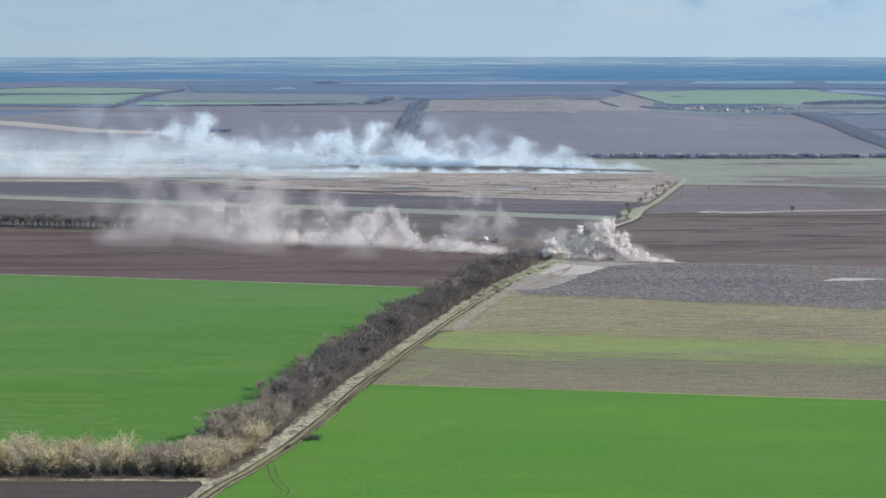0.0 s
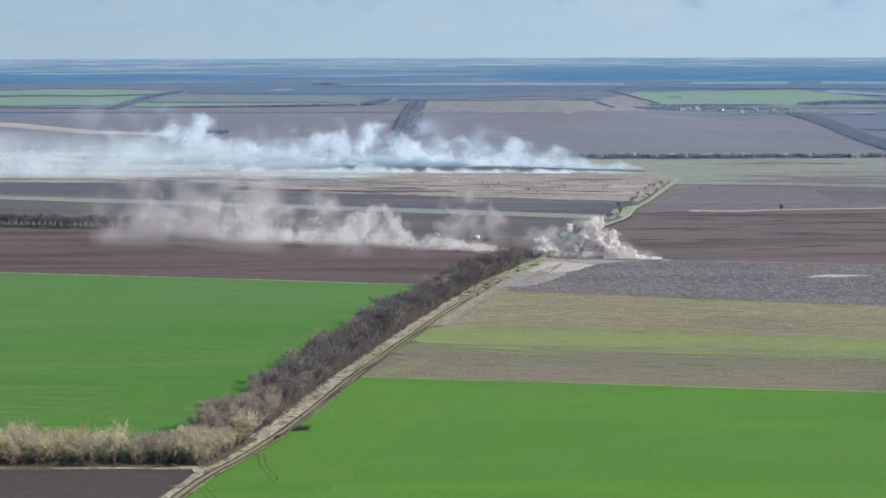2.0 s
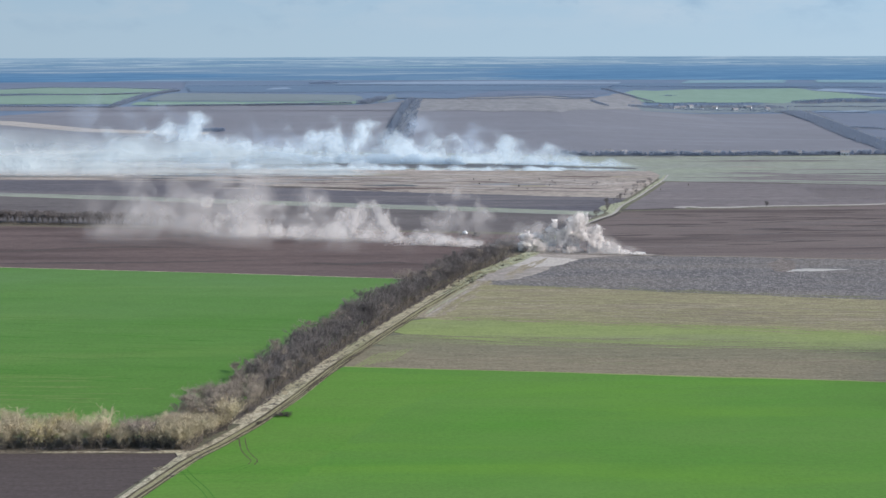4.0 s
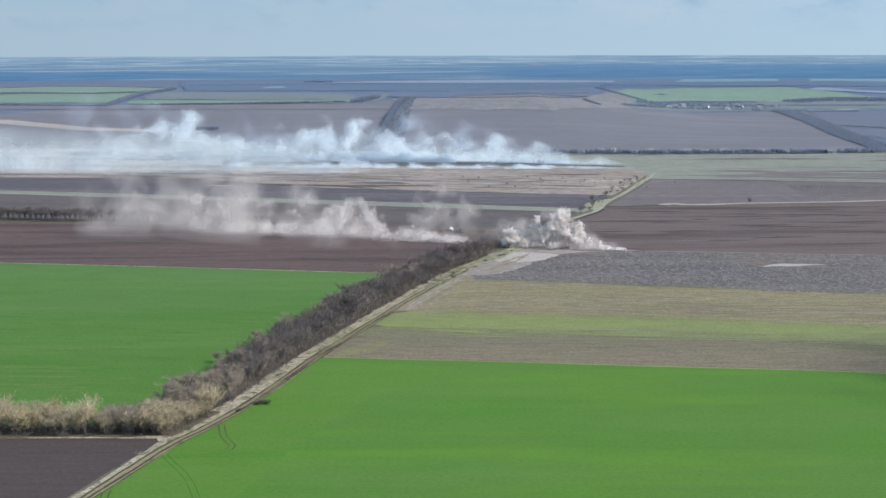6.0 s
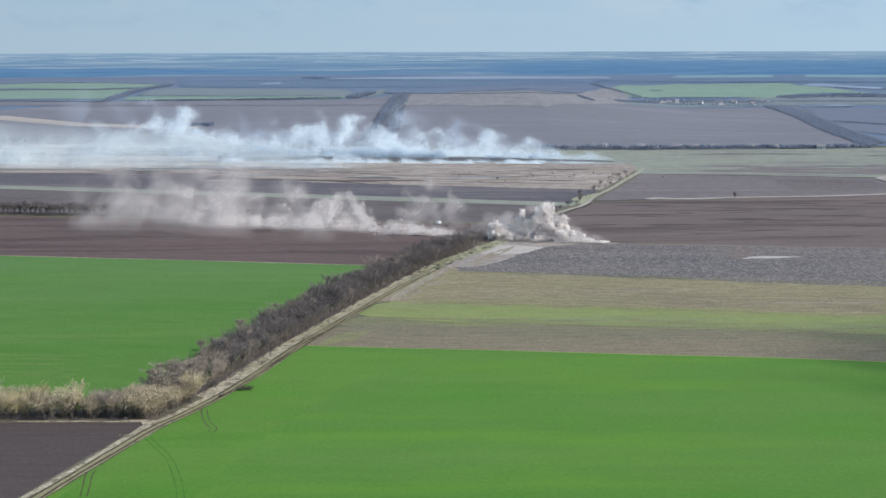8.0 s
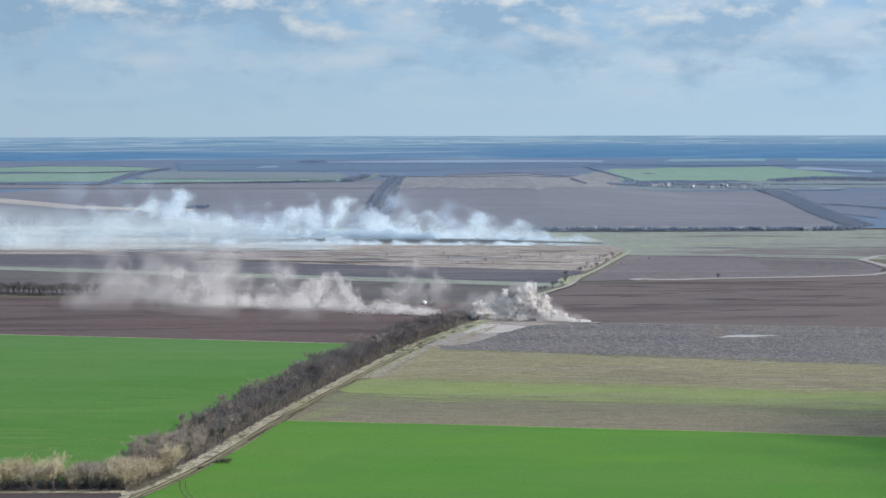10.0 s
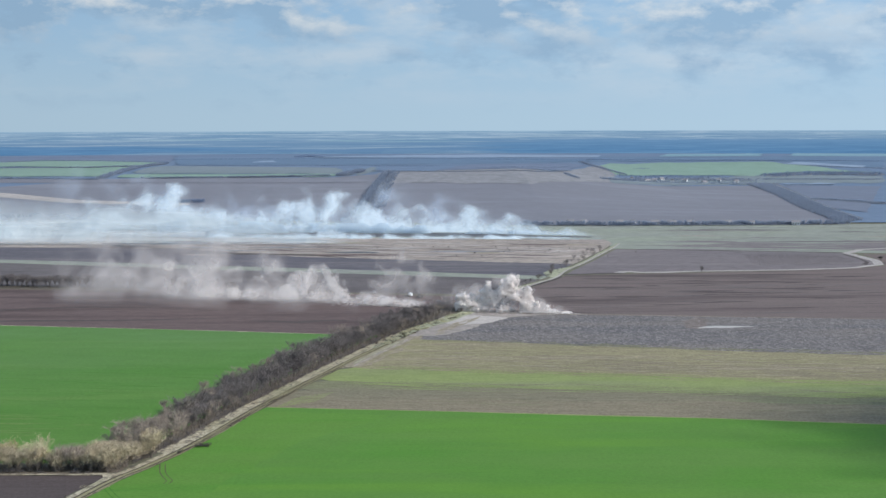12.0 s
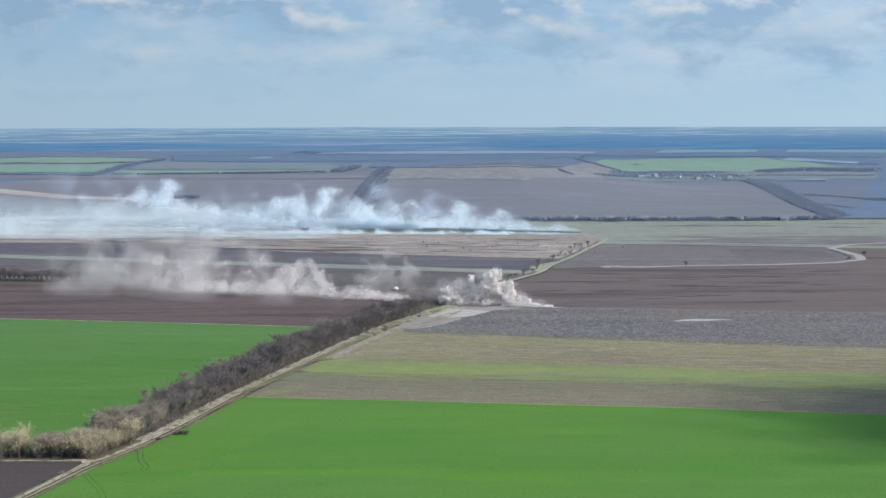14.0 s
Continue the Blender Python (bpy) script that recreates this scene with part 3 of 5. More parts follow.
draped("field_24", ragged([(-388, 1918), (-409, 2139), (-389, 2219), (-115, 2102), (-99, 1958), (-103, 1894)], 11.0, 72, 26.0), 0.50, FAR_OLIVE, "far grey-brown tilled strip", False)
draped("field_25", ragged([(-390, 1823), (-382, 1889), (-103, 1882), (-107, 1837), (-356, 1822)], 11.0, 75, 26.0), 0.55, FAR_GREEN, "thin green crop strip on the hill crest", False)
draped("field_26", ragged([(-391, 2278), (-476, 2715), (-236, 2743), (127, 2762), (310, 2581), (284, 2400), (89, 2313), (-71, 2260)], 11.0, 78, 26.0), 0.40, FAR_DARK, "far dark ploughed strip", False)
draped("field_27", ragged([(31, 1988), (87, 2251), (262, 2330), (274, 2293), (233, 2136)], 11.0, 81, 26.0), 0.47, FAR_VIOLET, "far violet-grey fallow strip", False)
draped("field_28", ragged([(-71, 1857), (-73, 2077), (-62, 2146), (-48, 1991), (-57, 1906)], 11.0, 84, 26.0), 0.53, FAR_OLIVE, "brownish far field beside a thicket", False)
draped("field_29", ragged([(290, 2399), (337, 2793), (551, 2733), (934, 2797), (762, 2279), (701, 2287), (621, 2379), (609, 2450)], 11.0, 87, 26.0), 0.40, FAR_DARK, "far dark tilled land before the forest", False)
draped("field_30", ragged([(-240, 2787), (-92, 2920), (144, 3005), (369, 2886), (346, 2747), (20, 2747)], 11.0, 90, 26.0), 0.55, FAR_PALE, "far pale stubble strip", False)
draped("field_31", ragged([(469, 2784), (523, 3003), (731, 3042), (672, 2793)], 11.0, 93, 26.0), 0.55, FAR_TEAL, "far winter crop tinted teal by painted haze", False)
draped("field_32", ragged([(731, 2812), (809, 3092), (1035, 3103), (919, 2752)], 11.0, 96, 26.0), 0.55, FAR_TEAL, "far winter crop tinted teal by painted haze", False)
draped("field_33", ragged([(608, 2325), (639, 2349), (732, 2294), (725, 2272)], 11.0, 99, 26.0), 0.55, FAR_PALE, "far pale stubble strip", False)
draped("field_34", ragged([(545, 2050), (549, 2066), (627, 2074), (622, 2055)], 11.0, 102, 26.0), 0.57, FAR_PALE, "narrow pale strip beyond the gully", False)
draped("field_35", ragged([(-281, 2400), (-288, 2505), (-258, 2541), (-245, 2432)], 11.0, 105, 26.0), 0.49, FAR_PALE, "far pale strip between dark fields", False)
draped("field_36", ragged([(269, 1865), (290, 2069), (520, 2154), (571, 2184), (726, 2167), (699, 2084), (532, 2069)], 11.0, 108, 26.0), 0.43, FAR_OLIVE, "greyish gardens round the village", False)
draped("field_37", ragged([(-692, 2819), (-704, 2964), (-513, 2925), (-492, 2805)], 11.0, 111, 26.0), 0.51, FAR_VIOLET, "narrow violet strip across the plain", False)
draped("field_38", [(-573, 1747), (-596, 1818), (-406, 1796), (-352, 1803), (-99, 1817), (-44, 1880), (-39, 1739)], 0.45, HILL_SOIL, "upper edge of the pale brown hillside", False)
draped("gully_floor", [(490, 2064), (541, 2070), (502, 1771), (482, 1562), (475, 1406), (446, 1365), (441, 1405), (447, 1549), (469, 1778)], 0.65, FAR_FLOOR, "dark painted floor of a gully", False)
draped("side_gully_floor", [(494, 1707), (520, 1695), (553, 1655), (662, 1603), (657, 1569), (549, 1623), (516, 1664), (492, 1674)], 0.67, FAR_FLOOR, "dark painted floor of a side gully", False)

# ---------------------------------------------------------------- distance


def distance_material():
    """Fields and woods of the plain beyond, painted glowing and in perspective, thinning into painted blue haze; z
    gives how far off the land lies.
    """
    b = Nodes("blue_distance")
    sep = b.n.new("ShaderNodeSeparateXYZ")
    b.l.new(b.coord, sep.inputs[0])
    x, y, z = sep.outputs

    def calc(op, p, q, clamp=False):
        m = b.n.new("ShaderNodeMath")
        m.operation, m.use_clamp = op, clamp
        b.link(p, m.inputs[0])
        b.link(q, m.inputs[1])
        return m.outputs[0]

    def plane(kx, ky, shift=0.0):
        c = b.n.new("ShaderNodeCombineXYZ")
        b.l.new(calc("MULTIPLY", side, kx), c.inputs[0])
        b.l.new(calc("ADD", calc("MULTIPLY", away, ky), shift), c.inputs[1])
        return c.outputs[0]
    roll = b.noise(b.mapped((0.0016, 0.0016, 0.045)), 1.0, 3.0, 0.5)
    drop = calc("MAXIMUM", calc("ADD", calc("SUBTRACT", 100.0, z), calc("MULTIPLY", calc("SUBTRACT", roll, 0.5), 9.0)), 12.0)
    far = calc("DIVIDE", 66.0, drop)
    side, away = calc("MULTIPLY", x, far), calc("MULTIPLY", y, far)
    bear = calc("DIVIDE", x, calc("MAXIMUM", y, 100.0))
    # strip fields
    cell = b.n.new("ShaderNodeTexVoronoi")
    cell.voronoi_dimensions, cell.distance = "2D", "CHEBYCHEV"
    cell.inputs["Scale"].default_value, cell.inputs["Randomness"].default_value = 1.0, 0.95
    b.l.new(plane(0.0021, 0.0024, 3.0), cell.inputs["Vector"])
    tint = b.n.new("ShaderNodeSeparateColor")
    b.l.new(cell.outputs["Color"], tint.inputs[0])
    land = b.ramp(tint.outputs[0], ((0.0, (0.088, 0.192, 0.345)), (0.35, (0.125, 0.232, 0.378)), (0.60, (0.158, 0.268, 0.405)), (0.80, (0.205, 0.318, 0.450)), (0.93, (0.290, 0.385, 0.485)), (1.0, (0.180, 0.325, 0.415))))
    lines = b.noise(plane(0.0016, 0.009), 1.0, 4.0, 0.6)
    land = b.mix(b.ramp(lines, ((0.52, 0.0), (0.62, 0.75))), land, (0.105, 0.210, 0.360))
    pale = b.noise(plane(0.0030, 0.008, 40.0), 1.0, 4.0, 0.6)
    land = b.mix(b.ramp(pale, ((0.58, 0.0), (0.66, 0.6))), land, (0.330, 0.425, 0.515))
    # two long forests with crowns standing up along their far edge
    hem = b.noise(plane(0.0100, 0.0006), 1.0, 4.0, 0.6)
    sway = b.noise(plane(0.0016, 0.0004, 21.0), 1.0, 3.0, 0.5)
    lobes = b.noise(plane(0.0009, 0.0022), 1.0, 4.0, 0.6)
    low = calc("ADD", drop, calc("ADD", calc("MULTIPLY", calc("SUBTRACT", hem, 0.5), 5.0), calc("MULTIPLY", calc("SUBTRACT", sway, 0.5), 11.0)))
    wood = b.ramp(calc("DIVIDE", low, 80.0), ((0.415, 0.0), (0.430, 1.0), (0.76, 1.0), (0.86, 0.55), (0.90, 0.0)))
    wood_2 = b.ramp(calc("DIVIDE", low, 80.0), ((0.565, 0.0), (0.590, 1.0), (0.84, 1.0), (0.92, 0.0)))
    reach = b.ramp(calc("ADD", bear, calc("MULTIPLY", calc("SUBTRACT", lobes, 0.5), 0.34)), ((0.040, 0.0), (0.075, 1.0)))
    reach_2 = b.ramp(calc("MULTIPLY", calc("ADD", bear, calc("MULTIPLY", calc("SUBTRACT", lobes, 0.5), 0.34)), -1.0), ((0.150, 0.0), (0.19, 1.0)))
    trees = b.noise(plane(0.0045, 0.006), 1.0, 6.0, 0.75)
    rows = b.noise(plane(0.0060, 0.016, 9.0), 1.0, 6.0, 0.75)
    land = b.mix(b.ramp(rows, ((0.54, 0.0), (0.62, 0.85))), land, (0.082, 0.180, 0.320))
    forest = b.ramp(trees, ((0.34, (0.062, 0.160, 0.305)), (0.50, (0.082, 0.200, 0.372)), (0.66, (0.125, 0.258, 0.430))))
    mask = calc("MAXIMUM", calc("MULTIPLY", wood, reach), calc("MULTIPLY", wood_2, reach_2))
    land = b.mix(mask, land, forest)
    # painted haze: colours fade to pale blue towards the horizon
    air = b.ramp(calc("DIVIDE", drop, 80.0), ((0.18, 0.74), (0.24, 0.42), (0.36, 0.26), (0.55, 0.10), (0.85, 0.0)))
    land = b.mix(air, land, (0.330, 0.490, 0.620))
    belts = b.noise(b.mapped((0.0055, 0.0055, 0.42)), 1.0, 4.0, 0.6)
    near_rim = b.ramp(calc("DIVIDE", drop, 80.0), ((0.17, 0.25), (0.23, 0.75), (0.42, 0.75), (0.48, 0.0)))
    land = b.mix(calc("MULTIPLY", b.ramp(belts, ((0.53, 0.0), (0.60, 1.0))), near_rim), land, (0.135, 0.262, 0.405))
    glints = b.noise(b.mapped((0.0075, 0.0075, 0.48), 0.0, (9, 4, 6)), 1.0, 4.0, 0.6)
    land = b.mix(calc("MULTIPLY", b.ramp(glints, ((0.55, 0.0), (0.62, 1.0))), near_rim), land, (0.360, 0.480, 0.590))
    # the ring glows by itself, so its light is all in the colour
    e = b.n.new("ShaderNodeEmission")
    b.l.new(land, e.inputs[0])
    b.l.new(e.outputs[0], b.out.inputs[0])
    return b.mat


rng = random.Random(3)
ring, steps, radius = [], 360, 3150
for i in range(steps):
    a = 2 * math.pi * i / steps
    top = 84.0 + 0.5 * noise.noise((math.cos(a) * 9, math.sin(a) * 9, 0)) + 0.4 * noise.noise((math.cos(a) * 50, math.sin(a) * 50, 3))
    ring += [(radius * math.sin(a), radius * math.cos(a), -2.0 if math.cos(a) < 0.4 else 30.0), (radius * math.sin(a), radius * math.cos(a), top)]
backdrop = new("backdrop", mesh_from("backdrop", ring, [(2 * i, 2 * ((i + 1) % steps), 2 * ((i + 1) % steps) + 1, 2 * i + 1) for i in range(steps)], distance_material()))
tagged(backdrop, "glowing painted distance of woods and fields in blue haze", kind="structure")

# ---------------------------------------------------------------- dirt road


def ribbon(points, half_left, half_right, lift, wobble=0.0, seed=0, taper=False):
    """A strip along points, from half_left to half_right metres beside them, on the ground."""
    rng = random.Random(seed)
    fine = []
    for (x0, y0), (x1, y1) in zip(points, points[1:]):
        n = max(1, int(math.hypot(x1 - x0, y1 - y0) / 4))
        fine += [(x0 + (x1 - x0) * i / n, y0 + (y1 - y0) * i / n) for i in range(n)]
    fine.append(points[-1])
    verts, faces = [], []
    for i, (x, y) in enumerate(fine):
        ax, ay = fine[max(i - 1, 0)]
        bx, by = fine[min(i + 1, len(fine) - 1)]
        d = math.hypot(bx - ax, by - ay)
        nx, ny = (by - ay) / d, -(bx - ax) / d
        for side in (half_left, half_right):
            w = side + wobble * (noise.noise((i * 0.11, side * 3.0, seed)) + 0.6 * noise.noise((i * 0.5, side, seed + 9)))
            w *= abs(math.sin(math.pi * i / (len(fine) - 1))) ** 0.7 if taper else 1.0
            px, py = x + nx * w, y + ny * w
            verts.append((px, py, ground_z(py, px) + lift))
        if i:
            faces.append((2 * i - 2, 2 * i - 1, 2 * i + 1, 2 * i))
    return verts, faces


def strip(name, points, half_left, half_right, lift, material, parent=None, label="", wobble=0.0, seed=0, taper=False):
    ob = new(name, mesh_from(name, *ribbon(points, half_left, half_right, lift, wobble, seed, taper), material))
    ob.parent = parent
    return tagged(ob, label) if label else ob


road = tagged(strip("road", [p for p in ROAD if p[1] < 592], -1.5, 2.2, 0.165, TRACK_SOIL, wobble=0.5, seed=1), "rutted dirt farm road beside a tree belt", kind="structure")


def wander(aside, seed, y0=110, y1=600, amp=0.42):
    """The road's line, aside metres to the right, swaying as wheels do."""
    return [(road_x(y, aside + amp * (noise.noise((y * 0.045, seed, 0)) + 0.5 * noise.noise((y * 0.16, seed, 5)))), y) for y in np.arange(y0, y1, 3.0)]


for k, (aside, half, y0, y1) in enumerate(((-1.0, 0.34, 110, 600), (1.05, 0.36, 110, 598), (0.25, 0.16, 330, 520), (1.75, 0.2, 340, 470))):
    strip("rut", wander(aside, 3 + 7 * k, y0, y1), -half, half, 0.19 + 0.004 * k, RUT_SOIL, road, "dark wheel rut" if k == 0 else "", 0.34, 4 + k, k > 1)
strip("ridge", [p for p in ROAD if p[1] < 520], 2.0, 2.35, 0.21, RUT_SOIL, road, "dark ploughed road edge", 0.4, 8)
tagged(strip("overgrown_track", [p for p in ROAD if 580 < p[1] < 700], -4.5, 2.6, 0.168, GREEN_VERGE, wobble=2.2, seed=22), "overgrown dusty stretch of the farm road", kind="structure")
tagged(strip("verge", [p for p in ROAD if p[1] < 600], -2.9, -1.3, 0.155, VERGE, wobble=1.5, seed=2), "dry straw verge between road and trees", kind="structure")
tagged(strip("far_road", [p for p in ROAD if p[1] > 690], -0.8, 0.7, 0.18, PATH_SOIL, wobble=0.6, seed=11), "pale dirt road running on between the fields", kind="structure")
tagged(strip("road_ditch", [p for p in ROAD if 690 < p[1] < 870], 0.9, 3.2, 0.15, DITCH, wobble=0.8, seed=18), "dark ditch beside the far road", kind="structure")
tagged(strip("far_verge", [p for p in ROAD if 850 < p[1] < 935], -11.0, -0.7, 0.165, GREEN_VERGE, wobble=5.0, seed=26, taper=True), "broad grassy bay beside the far road", kind="structure")
tagged(strip("far_verge", [p for p in ROAD if p[1] > 560], -3.2, -0.6, 0.17, GREEN_VERGE, wobble=2.4, seed=12), "greenish grass verge of the far road", kind="structure")
tagged(strip("wide_verge", [p for p in ROAD if 348 < p[1] < 640], -6.3, -2.4, 0.15, VERGE, wobble=1.6, seed=21), "broad pale straw verge along the tree belt", kind="structure")
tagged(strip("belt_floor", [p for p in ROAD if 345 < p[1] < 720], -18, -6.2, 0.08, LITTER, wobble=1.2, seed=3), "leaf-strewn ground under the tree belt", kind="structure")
tagged(strip("hedge_floor", [(-520, 338), (-90, 335.5), (-52, 335)], -7.0, 8.0, 0.13, LITTER, wobble=1.0, seed=5), "leaf-strewn ground under the hedge, painted dark as shade", kind="structure")
# dark floor strip painted in to deepen the tree row's base
tagged(strip("row_floor", [(-420, 843), (-251, 818), (-146, 802)], -4.0, 16.0, 0.10, LITTER, wobble=2.0, seed=27), "leaf-strewn ground under the tree row, painted dark", kind="structure")
tagged(strip("field_edge", [(-520, 332.5), (-90, 329), (-57, 327.5)], -0.35, 0.5, 0.18, VERGE, wobble=1.1, seed=6), "pale dry field edge", kind="structure")
tagged(strip("path", [(160, 887), (165, 895), (169, 894), (174, 890), (190, 890.5), (204, 893.5), (216, 897)] + H_I[7:12] + [(352, 1030), (372, 1060), (420, 1085), (600, 1120)], -3.2, 3.2, 0.12, PATH_SOIL, wobble=1.8, seed=7), "pale dusty path between fields", kind="structure")
tagged(strip("ditch", [(121, 876.5), (139, 880), (163, 886)], -2.2, 2.2, 0.11, DITCH, wobble=1.6, seed=19), "dark ditch between two fields", kind="structure")
tagged(strip("ditch", [(196, 1068), (260, 1056), (320, 1043), (350, 1034)], -2.6, 2.2, 0.11, DITCH, wobble=2.0, seed=24), "dark ditch along the meadow edge", kind="structure")
tagged(strip("ditch", [(347, 1020), (349, 985), (347, 958), (340, 940)], -1.5, 1.5, 0.125, DITCH, wobble=1.0, seed=25), "dark ditch inside the path's bend", kind="structure")
tagged(strip("farm_track", [(-520, 852), (-251, 812), (-149, 796), (-20, 773)], -1.2, 1.0, 0.1, PATH_SOIL, wobble=0.7, seed=9), "pale track below the tree row", kind="structure")
tagged(draped("bare_patch", ragged([(165, 621.5), (176, 624), (187, 626), (196, 627.5), (187, 630.5), (178, 632), (170, 628)], 1.1, 51, 0.8), 0.09, CHALK, "pale bare patch in the plough"), kind="structure")
tagged(draped("disturbed_soil", ragged([(161, 622), (167, 618), (174, 640), (177, 657), (172, 665), (163, 645)], 3.0, 53), 0.085, TURNED, "brownish freshly disturbed earth in the plough"), kind="structure")
tagged(draped("trampled_patch", ragged(edge(598, 676, 1.0) + [(74, 672), (66, 652), (56, 628), (47, 606), (38, 600)], 3.0, 37), 0.10, SETTLED, "pale settled dust beside the road"), kind="structure")
PALE_DUST_EDGE = [(36, 648), (39, 660), (42, 667), (55, 672), (70, 668), (76, 661), (67, 647), (50, 638)]
tagged(draped("dust_sheet", ragged(PALE_DUST_EDGE, 2.0, 57), 0.125, PALE_DUST, "pale sheet of fresh dust at the field corner"), kind="structure")
tagged(draped("dust_sheet", ragged([(50, 658), (72, 662), (90, 673), (118, 675), (118, 677), (88, 685), (66, 692), (58, 690)], 1.6, 31), 0.12, SETTLED, "sheet of settled blast dust"), kind="structure")
tagged(draped("bare_corner", rough([(-62, 328.8), (-56.6, 327.4), (-54.6, 322)], 0.7, 41, 1.2) + rough([(-53.5, 323), (-51.5, 329), (-56, 330), (-62, 329.4)], 0.7, 42, 1.2), 0.2, VERGE, "pale trodden corner where hedge meets road"), kind="structure")
tagged(draped("burnt_patch", rough([(-170, 1212), (30, 1202), (172, 1190)], 3, 33) + rough([(174, 1198), (60, 1244), (-130, 1268), (-180, 1268)], 7, 34), 0.11, BURNT, "black strip of burnt grass"), kind="structure")
tagged(draped("fallow_tongue", rough([(-160, 1040), (-57, 1018), (-30, 1000)], 2, 35) + rough([(-34, 1006), (-60, 1030), (-150, 1054)], 2, 36), 0.14, DITCH, "dark tongue of turned soil"), kind="structure")
# ditch drawn flat, its shadow put into the dark soil strip
tagged(strip("ditch", [(-30, 766), (-6, 750), (9, 741), (44, 738)], -1.7, 1.4, 0.12, DITCH, wobble=0.8, seed=13), "flat dark strip for a shadowed ditch along the field edge", kind="structure")
tagged(strip("field_margin", A_FAR, -0.3, 0.7, 0.17, VERGE, wobble=0.4, seed=14), "thin straw margin at the end of the wheat", kind="structure")
tagged(strip("field_margin", M_N, -0.55, 0.45, 0.16, REGROWTH, wobble=0.5, seed=15), "pale grassy margin between wheat and stubble", kind="structure")
tagged(strip("furrow", [(-400, 522), (-156, 502.5), (-106, 500.4), (-40, 492)], -0.3, 0.3, 0.15, WHEAT_DEEP, wobble=0.2, seed=16), "faint wheel track across the wheat", kind="structure")
tagged(strip("furrow", [(60, 697), (90, 691), (124, 680)], -0.7, 0.7, 0.1, DITCH, wobble=0.5, seed=17), "dark furrow at the plough's edge", kind="structure")
for k, line in enumerate(([(-235, 690), (-210, 694), (-180, 706), (-150, 712), (-115, 708)], [(-220, 652), (-175, 655), (-140, 657), (-105, 659), (-70, 664)], [(-60, 655), (-32, 648), (-15, 655), (4, 648)], [(-330, 700), (-290, 690), (-250, 684)])):
    tagged(strip("dead_furrow", line, -2.4, 2.4, 0.10, DITCH, wobble=2.4, seed=160 + k, taper=True), "dark dead furrow in the reddish plough", kind="structure")
tagged(strip("field_margin", I_J, -0.5, 0.6, 0.12, HEADLAND, wobble=0.9, seed=23), "pale pinkish margin of the cloddy plough", kind="structure")
for k in range(9):
    tagged(strip("drill_row", [(-18 + 1.5 * k, 426 + 1.2 * k), (-12 + 1.5 * k, 446 + 1.2 * k)], -0.22, 0.22, 0.15, REGROWTH, wobble=0.15, seed=50 + k), "green drill row on the headland", kind="structure")

tagged(draped("headland", ragged(edge(510, 598, 1.2, 8) + [(31, 598), (27, 580), (23, 560), (15, 535), (12, 516)], 2.6, 45), 0.13, HEADLAND, "pinkish bare headland beside the road"), kind="structure")
for k, (x, y, w, d) in enumerate(((105, 745, 26, -1), (152, 752, 34, -1.5), (200, 727, 16, 0), (215, 772, 60, 3), (250, 745, 46, 2), (130, 800, 70, -2), (240, 830, 90, 3), (170, 715, 30, -1), (185, 866, 70, 1), (262, 874, 80, -2), (150, 850, 40, 1))):
    tagged(strip("dead_furrow", [(x - w / 2, y + d), (x - w / 6, y + 0.6 * d + 1.2), (x + w / 5, y - 0.5 * d), (x + w / 2, y - d)], -2.6, 2.6, 0.10, SOIL_DARK, wobble=4.0, seed=60 + k, taper=True), "dark dead furrow in the harrowed field", kind="structure")



def streaks(name, line, spread, count, length, width, lift, material, label, seed):
    """Many short ragged dashes lying along a line, strewn to both sides of it, in one mesh."""
    rng = random.Random(seed)
    span = [0.0]
    for (x0, y0), (x1, y1) in zip(line, line[1:]):
        span.append(span[-1] + math.hypot(x1 - x0, y1 - y0))
    xs, ys = [p[0] for p in line], [p[1] for p in line]

    def at(d, off):
        return float(np.interp(d, span, xs)) + off * 0.15, float(np.interp(d, span, ys)) + off
    verts, faces = [], []
    for k in range(count):
        off, long_ = rng.gauss(0, spread), rng.uniform(*length)
        d = rng.uniform(0, span[-1] - long_)
        pts = [at(d + long_ * u, off + rng.uniform(-0.4, 0.4)) for u in (0.0, 0.33, 0.66, 1.0)]
        w = rng.uniform(*width)
        v, f = ribbon(pts, -w, w, lift + 0.0001 * k, 0.6 * w, seed + k, True)
        faces += [tuple(i + len(verts) for i in q) for q in f]
        verts += v
    return tagged(new(name, mesh_from(name, verts, faces, material)), label, "field streaks", kind="stuff")


def verge_line(y0, y1, aside):
    """A line along the road, aside metres from its middle."""
    return [(road_x(y, aside), y) for y in np.linspace(y0, y1, 12)]


OPEN_L = [(0, 470), (39, 463), (139, 449), (300, 424)]
streaks("regrowth_streaks", [(x, y + 5) for x, y in OPEN_L], 3.5, 170, (8, 40), (0.15, 0.6), 0.095, REGROWTH, "thin green streaks of regrowth in stubble", 201)
streaks("stubble_streaks", [(4, 482), (39, 474), (139, 460), (300, 435)], 3.0, 60, (8, 40), (0.15, 0.5), 0.097, OLIVE, "thin straw streaks among green regrowth", 202)
streaks("regrowth_streaks", [(8, 512), (150, 484), (300, 459)], 2.2, 120, (6, 30), (0.15, 0.5), 0.095, REGROWTH, "thin green streaks of regrowth in stubble", 203)
streaks("stubble_streaks", [(8, 508), (150, 480), (300, 455)], 1.8, 60, (6, 30), (0.15, 0.5), 0.097, STUBBLE, "thin straw streaks among green regrowth", 204)
streaks("stubble_streaks", [(20, 540), (150, 515), (300, 490)], 12.0, 190, (5, 24), (0.15, 0.6), 0.085, HEADLAND, "pale broken straw rows in stubble", 205)
